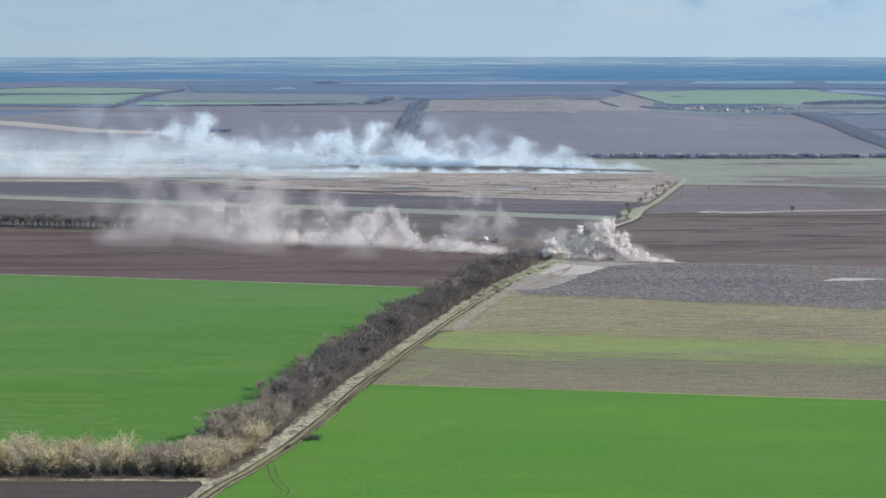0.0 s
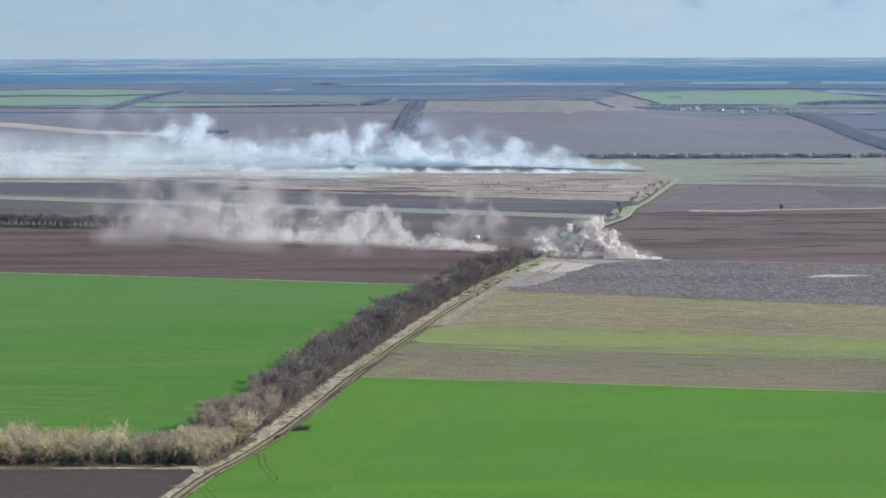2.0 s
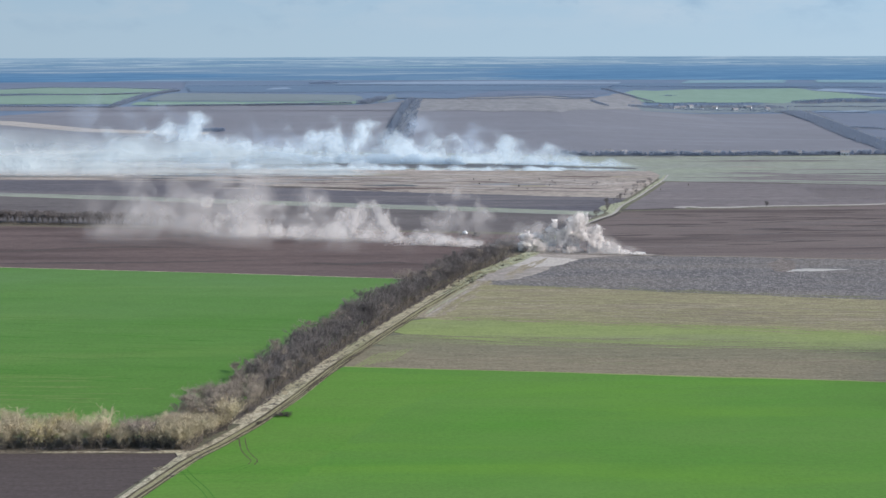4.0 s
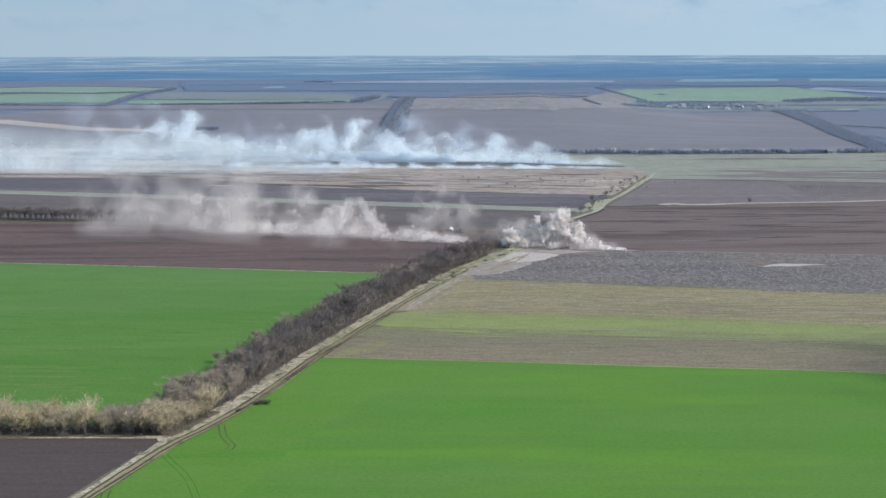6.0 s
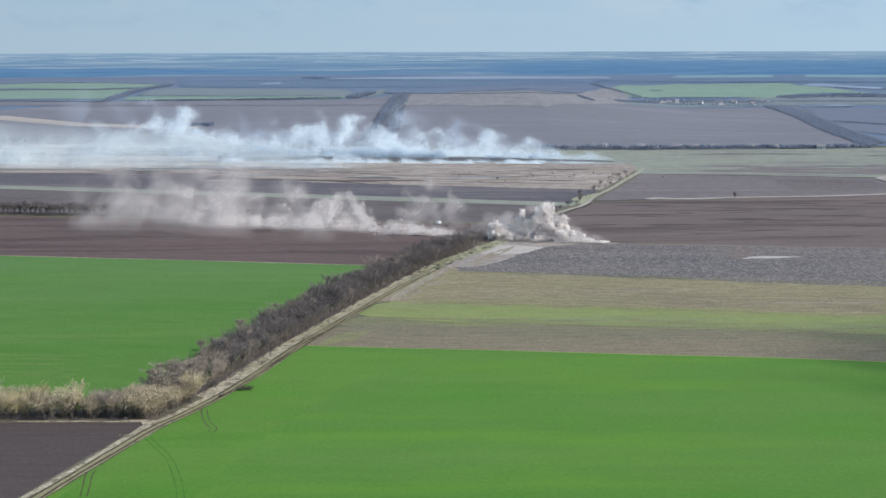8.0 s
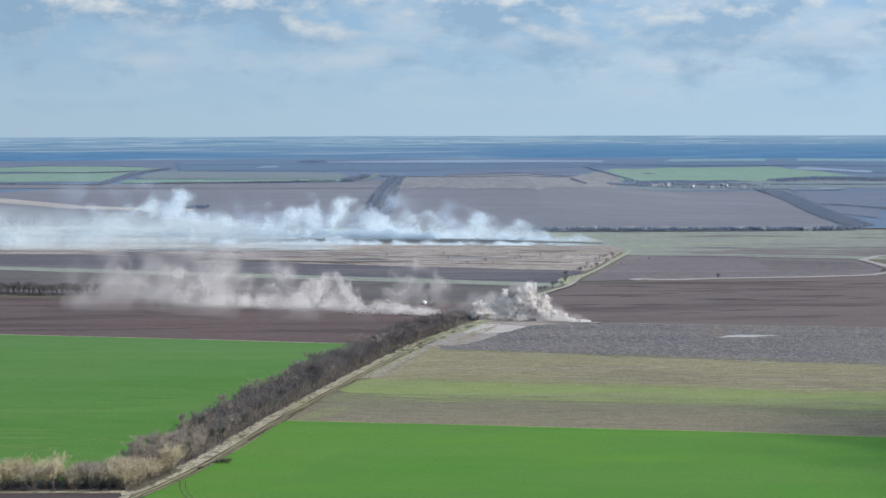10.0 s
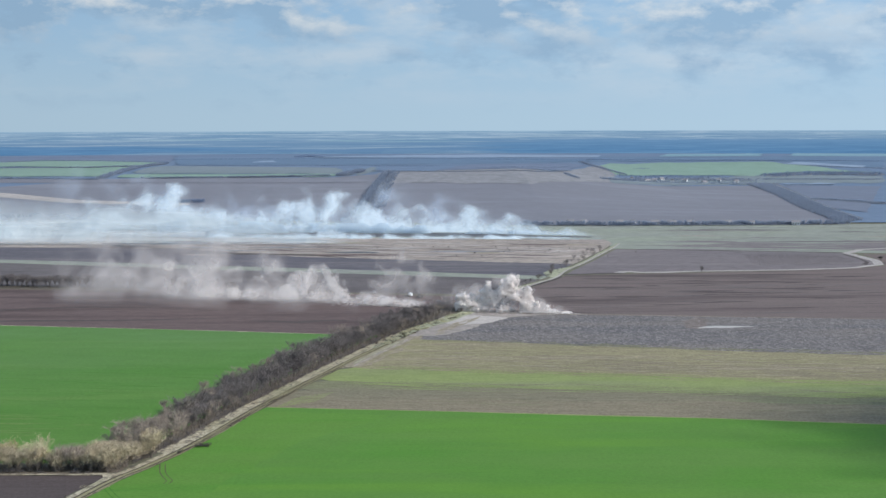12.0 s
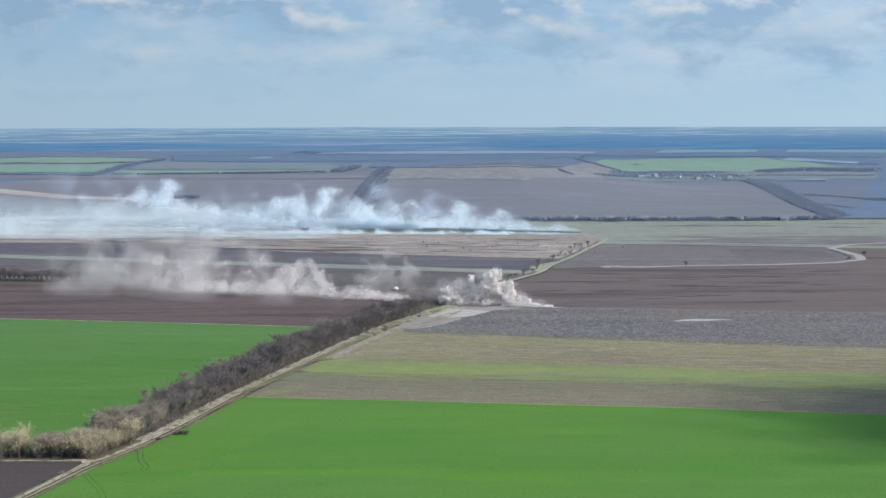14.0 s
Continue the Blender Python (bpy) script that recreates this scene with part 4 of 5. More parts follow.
streaks("stubble_streaks", [(75, 524), (150, 506), (300, 480)], 9.0, 190, (6, 30), (0.2, 0.9), 0.087, STUBBLE_BROWN, "brown broken rows in stubble", 206)
streaks("stubble_streaks", [(-8, 448), (39, 440), (139, 426), (300, 402)], 4.5, 80, (6, 30), (0.12, 0.4), 0.08, OLIVE, "olive broken rows in brown stubble", 207)
streaks("regrowth_streaks", [(30, 590), (150, 560), (300, 530)], 3.0, 120, (5, 20), (0.2, 0.7), 0.085, OLIVE, "olive weeds along the stubble's edge", 208)
streaks("wheat_streaks", [(-230, 372), (-150, 388), (-75, 384)], 16.0, 120, (8, 40), (0.2, 0.9), 0.124, WHEAT_DRY, "thin yellowish streaks in the wheat", 209)
streaks("wheat_streaks", [(-230, 470), (-150, 460), (-50, 440)], 40.0, 60, (8, 45), (0.15, 0.6), 0.124, WHEAT_DEEP, "darker green drill streaks in the wheat", 210)
streaks("soil_streaks", [(90, 760), (200, 780), (330, 800)], 42.0, 46, (10, 46), (0.5, 2.6), 0.045, SOIL_DARK, "dark moist streaks in harrowed soil", 212)
streaks("soil_streaks", [(90, 760), (200, 780), (330, 800)], 42.0, 60, (15, 60), (0.3, 1.0), 0.048, SOIL_GREY, "pale dry streaks in harrowed soil", 213)
streaks("headland_streaks", verge_line(512, 596, 6.0), 3.0, 70, (4, 12), (0.1, 0.3), 0.135, SETTLED, "pale scuffed streaks on the headland", 214)
streaks("headland_streaks", verge_line(516, 596, 9.0), 4.5, 90, (4, 14), (0.15, 0.6), 0.136, STUBBLE, "straw streaks on the headland", 215)
streaks("headland_streaks", verge_line(516, 594, 4.0), 2.0, 40, (5, 16), (0.12, 0.4), 0.146, GREEN_VERGE, "pale grassy streaks on the headland", 217)
streaks("verge_streaks", verge_line(430, 612, -4.2), 1.0, 90, (3, 10), (0.12, 0.4), 0.175, TUSSOCK, "yellow-green grass streaks on the verge", 218)
streaks("verge_streaks", verge_line(560, 640, -2.6), 1.2, 60, (2, 7), (0.15, 0.5), 0.185, LITTER, "dark gaps in the worn verge", 219)
streaks("dust_streaks", verge_line(602, 668, 12.0), 6.0, 70, (4, 14), (0.2, 0.7), 0.125, HEADLAND, "pinkish scuffed streaks in settled dust", 216)

streaks("straw_streaks", [(-260, 1135), (-50, 1095), (150, 1050)], 32.0, 130, (15, 70), (0.8, 3.2), 0.088, PATH_SOIL, "cream streaks of bleached straw", 221)
streaks("straw_streaks", [(-260, 1130), (-50, 1090), (150, 1045)], 32.0, 80, (15, 60), (0.6, 2.4), 0.102, SOIL_BROWN, "brown trampled streaks in straw", 222)
streaks("meadow_streaks", [(215, 1125), (360, 1095), (560, 1065)], 24.0, 80, (30, 130), (1.5, 5.0), 0.082, SOIL_PINK, "bare brownish streaks in thin grass", 223)

streak_rng = random.Random(77)
for k in range(26):
    x, y, w = streak_rng.uniform(-230, 150), streak_rng.uniform(0, 1), streak_rng.uniform(18, 75)
    lo = float(np.interp(x, [-338, -180, -70, -1, 134], [1102, 1098, 1016, 994, 954])) + 6
    y = lo + y * (1168 - lo)
    m, label = ((HEADLAND, "pinkish bare streak in straw grass"), (BURNT, "dark scorched streak in straw grass"), (CREST, "bleached streak in straw grass"), (SOIL_BROWN, "brown trampled streak in straw grass"))[k % 4]
    tagged(strip("bare_streak", [(x - w / 2, y + 2), (x, y + streak_rng.uniform(-2, 2)), (x + w / 2, y - 3)], -5.5, 5.0, 0.12 + 0.004 * k, m, wobble=6.5, seed=100 + k, taper=True), label, kind="structure")

for k in range(12):
    x, y, w = streak_rng.uniform(215, 520), streak_rng.uniform(1085, 1290), streak_rng.uniform(40, 150)
    m, label = ((SOIL_GREY, "bare grey streak in the thin meadow"), (SOIL_PINK, "bare brownish streak in the thin meadow"), (STRAW, "bleached streak in the thin meadow"), (SOIL_PINK, "bare brownish streak in the thin meadow"))[k % 4]
    tagged(strip("bare_streak", [(x - w / 2, y + 3), (x, y + streak_rng.uniform(-3, 3)), (x + w / 2, y - 3)], -4.0, 4.0, 0.12 + 0.004 * k, m, wobble=4.0, seed=140 + k, taper=True), label, kind="structure")

# wheel marks that turn off into the wheat
WHEEL = smooth_line([(-41.8, 341), (-40.9, 336), (-39.6, 330), (-37.6, 324.5), (-36.0, 320.5), (-36.4, 317)], 1.0)
FAINT = smooth_line([(-57.5, 309), (-48, 310.5), (-41, 312), (-36.4, 317)], 3.0)
LANE = smooth_line([(-52, 313), (-48.4, 305), (-42.7, 292.8), (-36, 270), (-30, 240)], 3.0)
STUB = smooth_line([(-59.2, 283), (-58.8, 278), (-57.6, 271), (-56.3, 263)], 1.0)
for k, (pts, half, m, label) in enumerate(((WHEEL, 0.125, RUT_SOIL, "pair of dark wheel marks pressed into the wheat"), (FAINT, 0.16, WHEAT_DEEP, "faint pair of wheel marks in the wheat"),
                                           (LANE, 0.17, WHEAT_DEEP, "worn pair of tractor lanes in the wheat"), (STUB, 0.15, RUT_SOIL, "short pair of dark wheel marks beside the road"))):
    marks = tagged(strip("wheel_mark", pts, -0.78 - half, -0.78 + half, 0.145, m, wobble=0.10, seed=20 + k), label, kind="structure")
    strip("second_mark", pts, 0.78 - half, 0.78 + half, 0.145, m, marks, wobble=0.10, seed=30 + k)

# ---------------------------------------------------------------- trees


def limb(verts, faces, p, q, r0, r1, sides=4):
    """A tapered limb from p to q."""
    axis = (q - p).normalized()
    u = axis.orthogonal().normalized()
    v = axis.cross(u)
    base = len(verts)
    for c, r in ((p, r0), (q, r1)):
        for i in range(sides):
            a = 2 * math.pi * i / sides
            verts.append(c + u * (r * math.cos(a)) + v * (r * math.sin(a)))
    for i in range(sides):
        j = (i + 1) % sides
        faces.append((base + i, base + j, base + sides + j, base + sides + i))


def sliver(verts, faces, p, q, w, rng):
    """A twig: a thin long blade."""
    axis = q - p
    side = axis.cross(Vector((rng.uniform(-1, 1), rng.uniform(-1, 1), rng.uniform(-1, 1)))).normalized() * w
    base = len(verts)
    verts.extend((p - side, p + side, q))
    faces.append((base, base + 1, base + 2))


def bare_tree(seed, height, spread, stems, twigs, bark, twig_mat, twig_width=0.035, fork_at=(0.22, 0.34)):
    """Meshes of a leafless tree: forked trunk and limbs, and a crown of twigs."""
    rng = random.Random(seed)
    tv, tf, cv, cf = [], [], [], []
    ends = []
    for s in range(stems):
        lean = Vector((rng.uniform(-1, 1), rng.uniform(-1, 1), 0)) * (0.10 * height if stems == 1 else 0.22 * height)
        p = Vector((rng.uniform(-0.3, 0.3), rng.uniform(-0.3, 0.3), -0.3)) * (0.3 if stems == 1 else 1.0)
        r = 0.016 * height / math.sqrt(stems)
        fork = p + lean * 0.35 + Vector((0, 0, height * rng.uniform(*fork_at)))
        limb(tv, tf, p, fork, r * 1.3, r, 5)
        for b in range(rng.randint(3, 5)):
            a = rng.uniform(0, 2 * math.pi)
            share = rng.uniform(0.0, 1.0)
            out = Vector((math.cos(a), math.sin(a), 0)) * spread * (0.25 + 0.35 * share)
            mid = fork + out * 0.55 + Vector((0, 0, height * rng.uniform(0.15, 0.30)))
            tip = fork + out + lean * 0.5 + Vector((0, 0, height * (0.62 - 0.17 * share ** 2 + rng.uniform(-0.08, 0.0))))
            limb(tv, tf, fork, mid, r * 0.7, r * 0.45)
            limb(cv, cf, mid, tip, r * 0.45, r * 0.12, 3)
            ends.append((fork, mid, tip))
            for c in range(3):
                at = mid.lerp(tip, rng.uniform(0.0, 0.7))
                far = at + Vector((rng.gauss(0, 0.22) * spread, rng.gauss(0, 0.22) * spread, height * rng.uniform(0.04, 0.19)))
                limb(cv, cf, at, far, r * 0.28, r * 0.08, 3)
                ends.append((at, at.lerp(far, 0.5), far))
    for k in range(twigs):
        a, m, t = rng.choice(ends)
        at = a.lerp(t, rng.uniform(0.1, 1.0))
        d = Vector((rng.gauss(0, 0.5), rng.gauss(0, 0.5), rng.gauss(0.45, 0.4))).normalized()
        q = at + d * rng.uniform(0.05, 0.13) * height
        sliver(cv, cf, at, q, twig_width * rng.uniform(0.7, 1.5), rng)
        for i in range(2):
            s0 = at.lerp(q, rng.uniform(0.3, 0.9))
            sliver(cv, cf, s0, s0 + (d + Vector((rng.gauss(0, 0.6), rng.gauss(0, 0.6), rng.gauss(0.1, 0.4)))).normalized() * rng.uniform(0.04, 0.10) * height, twig_width * 0.7, rng)
    return mesh_from("trunk", tv, tf, bark), mesh_from("crown", cv, cf, twig_mat)


def tree_thing(name, meshes, label, group, category="tree"):
    """An empty at the foot with trunk and crown under it."""
    root = tagged(new(name), label, category, group)
    for key, me in zip(("trunk", "crown"), meshes):
        part(key, me, None, root)
    return root


def standing(x, y, rng, size=1.0):
    s = size * rng.uniform(0.85, 1.15)
    return pose(x, y, ground_z(y, x), 0, 0, rng.uniform(0, 360)) @ Matrix.Diagonal((s, s * rng.uniform(0.95, 1.05), s * rng.uniform(0.9, 1.1), 1))


def place(proto, m, first):
    """The prototype itself for its first place, copies after it."""
    if first:
        proto.matrix_basis = m
        return proto
    made = copy_thing(proto, Matrix())
    made.matrix_basis = m
    return made


rng = random.Random(21)
belt_kinds = [tree_thing("belt_tree", bare_tree(100 + i, 10.0, 6.0, 1 + i % 3, 540, BARK, TWIG_DUSTY if i % 7 > 4 else TWIG, 0.036, (0.12, 0.26)), "leafless grey-brown tree in a dense roadside belt", "tree belt along the road") for i in range(7)]
used = set()
spots = []
for row, aside in enumerate((-7.2, -10.9, -14.8)):
    y = 346.0 + row * 1.1
    while y < 664:
        spots.append((road_x(y) + aside + rng.uniform(-0.9, 0.9), y + rng.uniform(-0.8, 0.8), row))
        y += rng.uniform(2.9, 3.9)
for x, y, row in spots[:298]:
    k = rng.randrange(5, 7) if rng.random() < np.interp(y, (346, 372, 400, 520), (1.0, 0.7, 0.2, 0.03)) else rng.randrange(5)
    place(belt_kinds[k], standing(x, y, rng, (1.09 if row else 0.98) * (1 + 0.22 * noise.noise((x * 0.06, y * 0.06, 4)))), k not in used)
    used.add(k)

shrub_kinds = []
for i in range(8):
    m = (TWIG_TAN, TWIG_TAN, TWIG_YELLOW)[i % 3] if i < 6 else TWIG_DUSTY
    shrub_kinds.append(tree_thing("hedge_shrub", bare_tree(200 + i, 9.6, 5.4, 5, 520, BARK, m, 0.045, (0.06, 0.16)),
                                  "yellowish budding willow shrub in a field hedge" if m is TWIG_YELLOW else "grey-brown leafless shrub at the hedge's end" if m is TWIG_DUSTY else "tan leafless shrub in a field hedge", "hedge across the fields", "shrub"))
used = set()
spots = []
for row, dy in enumerate((0.5, 3.5, 6.5)):
    x = -190.0 + row
    while x < -53 - row:
        spots.append((x + rng.uniform(-0.8, 0.8), 331.4 + dy + rng.uniform(-0.7, 0.7)))
        x += rng.uniform(2.6, 3.8)
spots += [(-60 + 0.95 * i + rng.uniform(-1, 1), 335 + 1.0 * i + rng.uniform(0, 6)) for i in range(14)]
spots += [(road_x(331 + 2.2 * i) - rng.uniform(4.6, 6.6), 331 + 2.2 * i) for i in range(10)]
spots += [(-57 + 1.5 * i + rng.uniform(-1, 1), 344 + 1.0 * i + rng.uniform(-2, 4)) for i in range(6)]
for x, y in spots:
    k = rng.randrange(6) if x < -76 else rng.choice((0, 3, 6, 7, 6, 7)) if x < -62 else rng.choice((0, 1, 3, 4, 6))
    place(shrub_kinds[k], standing(x, y, rng, 1.0 + 0.52 * noise.noise((x * 0.15, y * 0.15, 0))), k not in used)
    used.add(k)

under_kinds = [tree_thing("belt_bush", bare_tree(250 + i, 3.6, 3.2, 5, 200, BARK, TWIG, 0.035, (0.05, 0.15)), "low bare undergrowth at the foot of the tree belt", "undergrowth along the belt", "bush") for i in range(3)]
used = set()
for i in range(140):
    y = 343 + 320 * (i / 140) + rng.uniform(-1, 1)
    k = rng.randrange(3)
    place(under_kinds[k], standing(road_x(y) - rng.uniform(5.4, 7.0), y, rng, rng.uniform(0.5, 1.0)), k not in used)
    used.add(k)

for i in range(75):
    x = rng.uniform(-185, -60)
    k = rng.randrange(3)
    place(under_kinds[k], standing(x, float(np.interp(x, (-185, -90, -57), (331.2, 330.2, 329.0))) + rng.uniform(0, 1.6), rng, rng.uniform(0.3, 0.62)), False)

tussock_kinds = [tree_thing("grass_tussock", bare_tree(280 + i, 1.4, 2.4, 5, 130, BARK, (TUSSOCK, TUSSOCK, SCRAP)[i], 0.05, (0.05, 0.12)), "pale yellow-green grass tussock on the overgrown road" if i < 2 else "dark dead weed tussock on the overgrown road", "tussocks on the overgrown road", "grass") for i in range(3)]
used = set()
for i in range(110):
    y = 572 + 110 * rng.random()
    k = rng.choice((0, 1, 0, 1, 2))
    place(tussock_kinds[k], standing(road_x(y) - rng.uniform(-2.2, 6.0), y, rng, rng.uniform(0.6, 1.5)), k not in used)
    used.add(k)

tuft_kinds = [tree_thing("verge_tuft", bare_tree(270 + i, 1.3, 1.6, 5, 60, BARK, (SCRAP, TWIG, TWIG_TAN)[i], 0.03, (0.05, 0.15)), ("dark dead weed clump on the road verge", "grey weed clump on the road verge", "straw-coloured weed clump on the road verge")[i], "weeds along the road", "weeds") for i in range(3)]
used = set()
for i in range(120):
    y = 300 + 330 * rng.random()
    k = rng.choice((0, 1, 1, 2))
    place(tuft_kinds[k], standing(road_x(y) - rng.choice((rng.uniform(1.6, 4.6), rng.uniform(2.5, 5.0), -rng.uniform(1.5, 2.4))), y, rng, rng.uniform(0.5, 1.2)), k not in used)
    used.add(k)

row_kinds = [tree_thing("row_tree", bare_tree(300 + i, 8.5, 4.6, 3, 210, BARK, TWIG, 0.10), "slender leafless tree in a distant field row", "tree row between the fields") for i in range(4)]
used = set()
for row in range(3):
    x = -330.0 + row * 2
    while x < -70:
        y = float(np.interp(x, [p[0] for p in HEDGE_2], [p[1] for p in HEDGE_2])) + 2 + row * 4
        if x < -146 or rng.random() < 0.16:
            k = rng.randrange(4)
            place(row_kinds[k], standing(x, y, rng, 0.9 if x < -146 else 0.7), k not in used)
            used.add(k)
        x += rng.uniform(2.6, 4.2)

far_road_kinds = [tree_thing("roadside_bush", bare_tree(320 + i, 5.0, 3.2, 3, 110, BARK, TWIG, 0.07), "leafless grey roadside bush", "bushes along the far road", "bush") for i in range(3)]
used = set()
for i in range(90):
    y = 672 + 400 * (i / 90) ** 1.3 + rng.uniform(-9, 9)
    k = rng.randrange(3)
    place(far_road_kinds[k], standing(road_x(y) - 4 - rng.uniform(0, 9), y, rng, rng.uniform(0.4, 0.95)), k not in used)
    used.add(k)
lone = tree_thing("lone_tree", bare_tree(401, 5.6, 1.5, 2, 200, BARK, TWIG, 0.07, (0.06, 0.16)), "lone small leafless tree beside a field path", "")
lone.matrix_basis = pose(216, 893, 0)

roadside = tree_thing("fallen_branch", bare_tree(402, 3.2, 3.0, 5, 300, SCRAP, SCRAP, 0.10, (0.05, 0.15)), "dark heap of cut branches at the wheat's edge", "", "branches")
roadside.matrix_basis = pose(-33.5, 364.5, 0.1, 0, 0, 20) @ Matrix.Diagonal((1.9, 1.5, 0.4, 1))
pile = tree_thing("brush_pile", bare_tree(403, 2.6, 2.4, 4, 200, SCRAP, SCRAP, 0.09, (0.05, 0.15)), "dark bent brush on the road verge", "", "branches")
pile.matrix_basis = pose(-39.3, 355.8, 0.1, 0, 0, 80) @ Matrix.Diagonal((1.2, 0.8, 0.45, 1))


def far_trees(name, points, height, width, material, label, per_metre=0.35, blades=34, seed=0):
    """A far line or patch of trees: many small rough crowns in one mesh."""
    rng = random.Random(seed)
    verts, faces = [], []
    for (x0, y0), (x1, y1) in zip(points, points[1:]):
        d = math.hypot(x1 - x0, y1 - y0)
        for i in range(int(d * per_metre)):
            u = rng.random()
            cx, cy = x0 + (x1 - x0) * u + rng.uniform(-width, width) / 2, y0 + (y1 - y0) * u + rng.uniform(-width, width) / 2
            h = height * rng.uniform(0.55, 1.15)
            base = Vector((cx, cy, ground_z(cy, cx)))
            limb(verts, faces, base - Vector((0, 0, 0.3)), base + Vector((0, 0, h * 0.6)), 0.2, 0.08, 3)
            for k in range(blades):
                a = rng.uniform(0, 2 * math.pi)
                r = 0.34 * h * math.sqrt(rng.random())
                p = base + Vector((r * math.cos(a) * 0.6, r * math.sin(a) * 0.6, h * rng.uniform(0.08, 0.6)))
                q = p + Vector((r * math.cos(a) * 0.7, r * math.sin(a) * 0.7, h * rng.uniform(0.15, 0.42)))
                sliver(verts, faces, p, q, 0.075 * h * rng.uniform(0.5, 1.3), rng)
    return tagged(new(name, mesh_from(name, verts, faces, material)), label, "trees", kind="stuff")


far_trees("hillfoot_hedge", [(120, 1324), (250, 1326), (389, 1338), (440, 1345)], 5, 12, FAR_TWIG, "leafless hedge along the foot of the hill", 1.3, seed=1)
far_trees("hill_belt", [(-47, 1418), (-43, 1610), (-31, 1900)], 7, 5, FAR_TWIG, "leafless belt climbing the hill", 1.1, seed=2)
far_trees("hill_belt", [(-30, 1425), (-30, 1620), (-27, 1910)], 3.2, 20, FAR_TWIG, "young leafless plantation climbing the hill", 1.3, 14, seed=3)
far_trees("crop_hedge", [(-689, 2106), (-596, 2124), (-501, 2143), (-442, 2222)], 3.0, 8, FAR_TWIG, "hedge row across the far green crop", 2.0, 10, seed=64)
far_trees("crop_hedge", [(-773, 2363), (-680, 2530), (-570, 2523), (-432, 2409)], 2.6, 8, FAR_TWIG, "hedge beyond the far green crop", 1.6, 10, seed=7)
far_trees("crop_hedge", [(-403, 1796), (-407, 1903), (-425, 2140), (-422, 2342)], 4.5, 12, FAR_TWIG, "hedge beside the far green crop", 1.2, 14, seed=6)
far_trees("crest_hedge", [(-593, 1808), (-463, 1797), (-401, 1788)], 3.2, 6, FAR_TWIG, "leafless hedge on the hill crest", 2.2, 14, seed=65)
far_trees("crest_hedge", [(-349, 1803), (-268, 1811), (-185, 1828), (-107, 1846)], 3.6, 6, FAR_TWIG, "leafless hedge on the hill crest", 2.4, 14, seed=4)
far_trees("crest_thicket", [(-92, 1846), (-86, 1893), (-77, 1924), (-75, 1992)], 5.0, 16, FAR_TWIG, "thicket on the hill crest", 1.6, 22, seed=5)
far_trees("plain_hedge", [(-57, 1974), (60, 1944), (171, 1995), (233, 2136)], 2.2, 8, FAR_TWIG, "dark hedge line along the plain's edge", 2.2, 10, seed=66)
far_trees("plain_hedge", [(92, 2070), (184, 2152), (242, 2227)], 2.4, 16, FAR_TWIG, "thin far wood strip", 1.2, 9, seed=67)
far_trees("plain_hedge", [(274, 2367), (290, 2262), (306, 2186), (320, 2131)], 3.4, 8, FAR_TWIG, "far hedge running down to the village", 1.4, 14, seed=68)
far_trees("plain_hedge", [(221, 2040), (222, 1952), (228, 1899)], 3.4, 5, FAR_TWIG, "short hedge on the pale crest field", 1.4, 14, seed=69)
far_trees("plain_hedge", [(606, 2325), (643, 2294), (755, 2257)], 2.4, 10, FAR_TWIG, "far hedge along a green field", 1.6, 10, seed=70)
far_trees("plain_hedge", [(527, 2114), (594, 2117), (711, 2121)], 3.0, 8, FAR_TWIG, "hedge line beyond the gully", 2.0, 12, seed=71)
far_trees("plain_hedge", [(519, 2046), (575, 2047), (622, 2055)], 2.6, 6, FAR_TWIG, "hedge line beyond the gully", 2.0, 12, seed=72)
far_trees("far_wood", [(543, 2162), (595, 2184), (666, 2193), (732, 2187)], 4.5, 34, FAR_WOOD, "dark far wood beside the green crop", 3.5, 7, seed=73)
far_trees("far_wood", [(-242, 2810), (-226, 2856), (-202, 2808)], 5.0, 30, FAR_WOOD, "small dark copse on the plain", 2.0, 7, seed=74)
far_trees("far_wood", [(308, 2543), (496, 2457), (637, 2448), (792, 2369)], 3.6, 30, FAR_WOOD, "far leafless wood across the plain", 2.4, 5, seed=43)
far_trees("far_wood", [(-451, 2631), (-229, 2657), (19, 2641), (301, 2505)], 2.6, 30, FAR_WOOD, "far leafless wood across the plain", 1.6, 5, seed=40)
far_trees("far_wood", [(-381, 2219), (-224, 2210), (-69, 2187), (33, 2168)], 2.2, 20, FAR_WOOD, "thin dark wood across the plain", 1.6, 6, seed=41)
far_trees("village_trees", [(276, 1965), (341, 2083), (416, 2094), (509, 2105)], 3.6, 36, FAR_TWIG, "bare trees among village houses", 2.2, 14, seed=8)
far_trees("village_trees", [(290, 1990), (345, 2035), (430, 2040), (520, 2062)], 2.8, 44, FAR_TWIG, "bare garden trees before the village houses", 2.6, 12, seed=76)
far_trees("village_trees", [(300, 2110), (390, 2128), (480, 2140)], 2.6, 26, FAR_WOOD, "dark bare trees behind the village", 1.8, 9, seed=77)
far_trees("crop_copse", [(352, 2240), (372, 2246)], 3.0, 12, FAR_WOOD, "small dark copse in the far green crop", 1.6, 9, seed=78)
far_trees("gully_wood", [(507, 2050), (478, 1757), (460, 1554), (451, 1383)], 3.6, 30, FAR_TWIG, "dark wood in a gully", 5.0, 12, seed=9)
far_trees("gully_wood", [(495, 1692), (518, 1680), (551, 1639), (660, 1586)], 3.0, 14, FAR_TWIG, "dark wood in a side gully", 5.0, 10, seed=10)
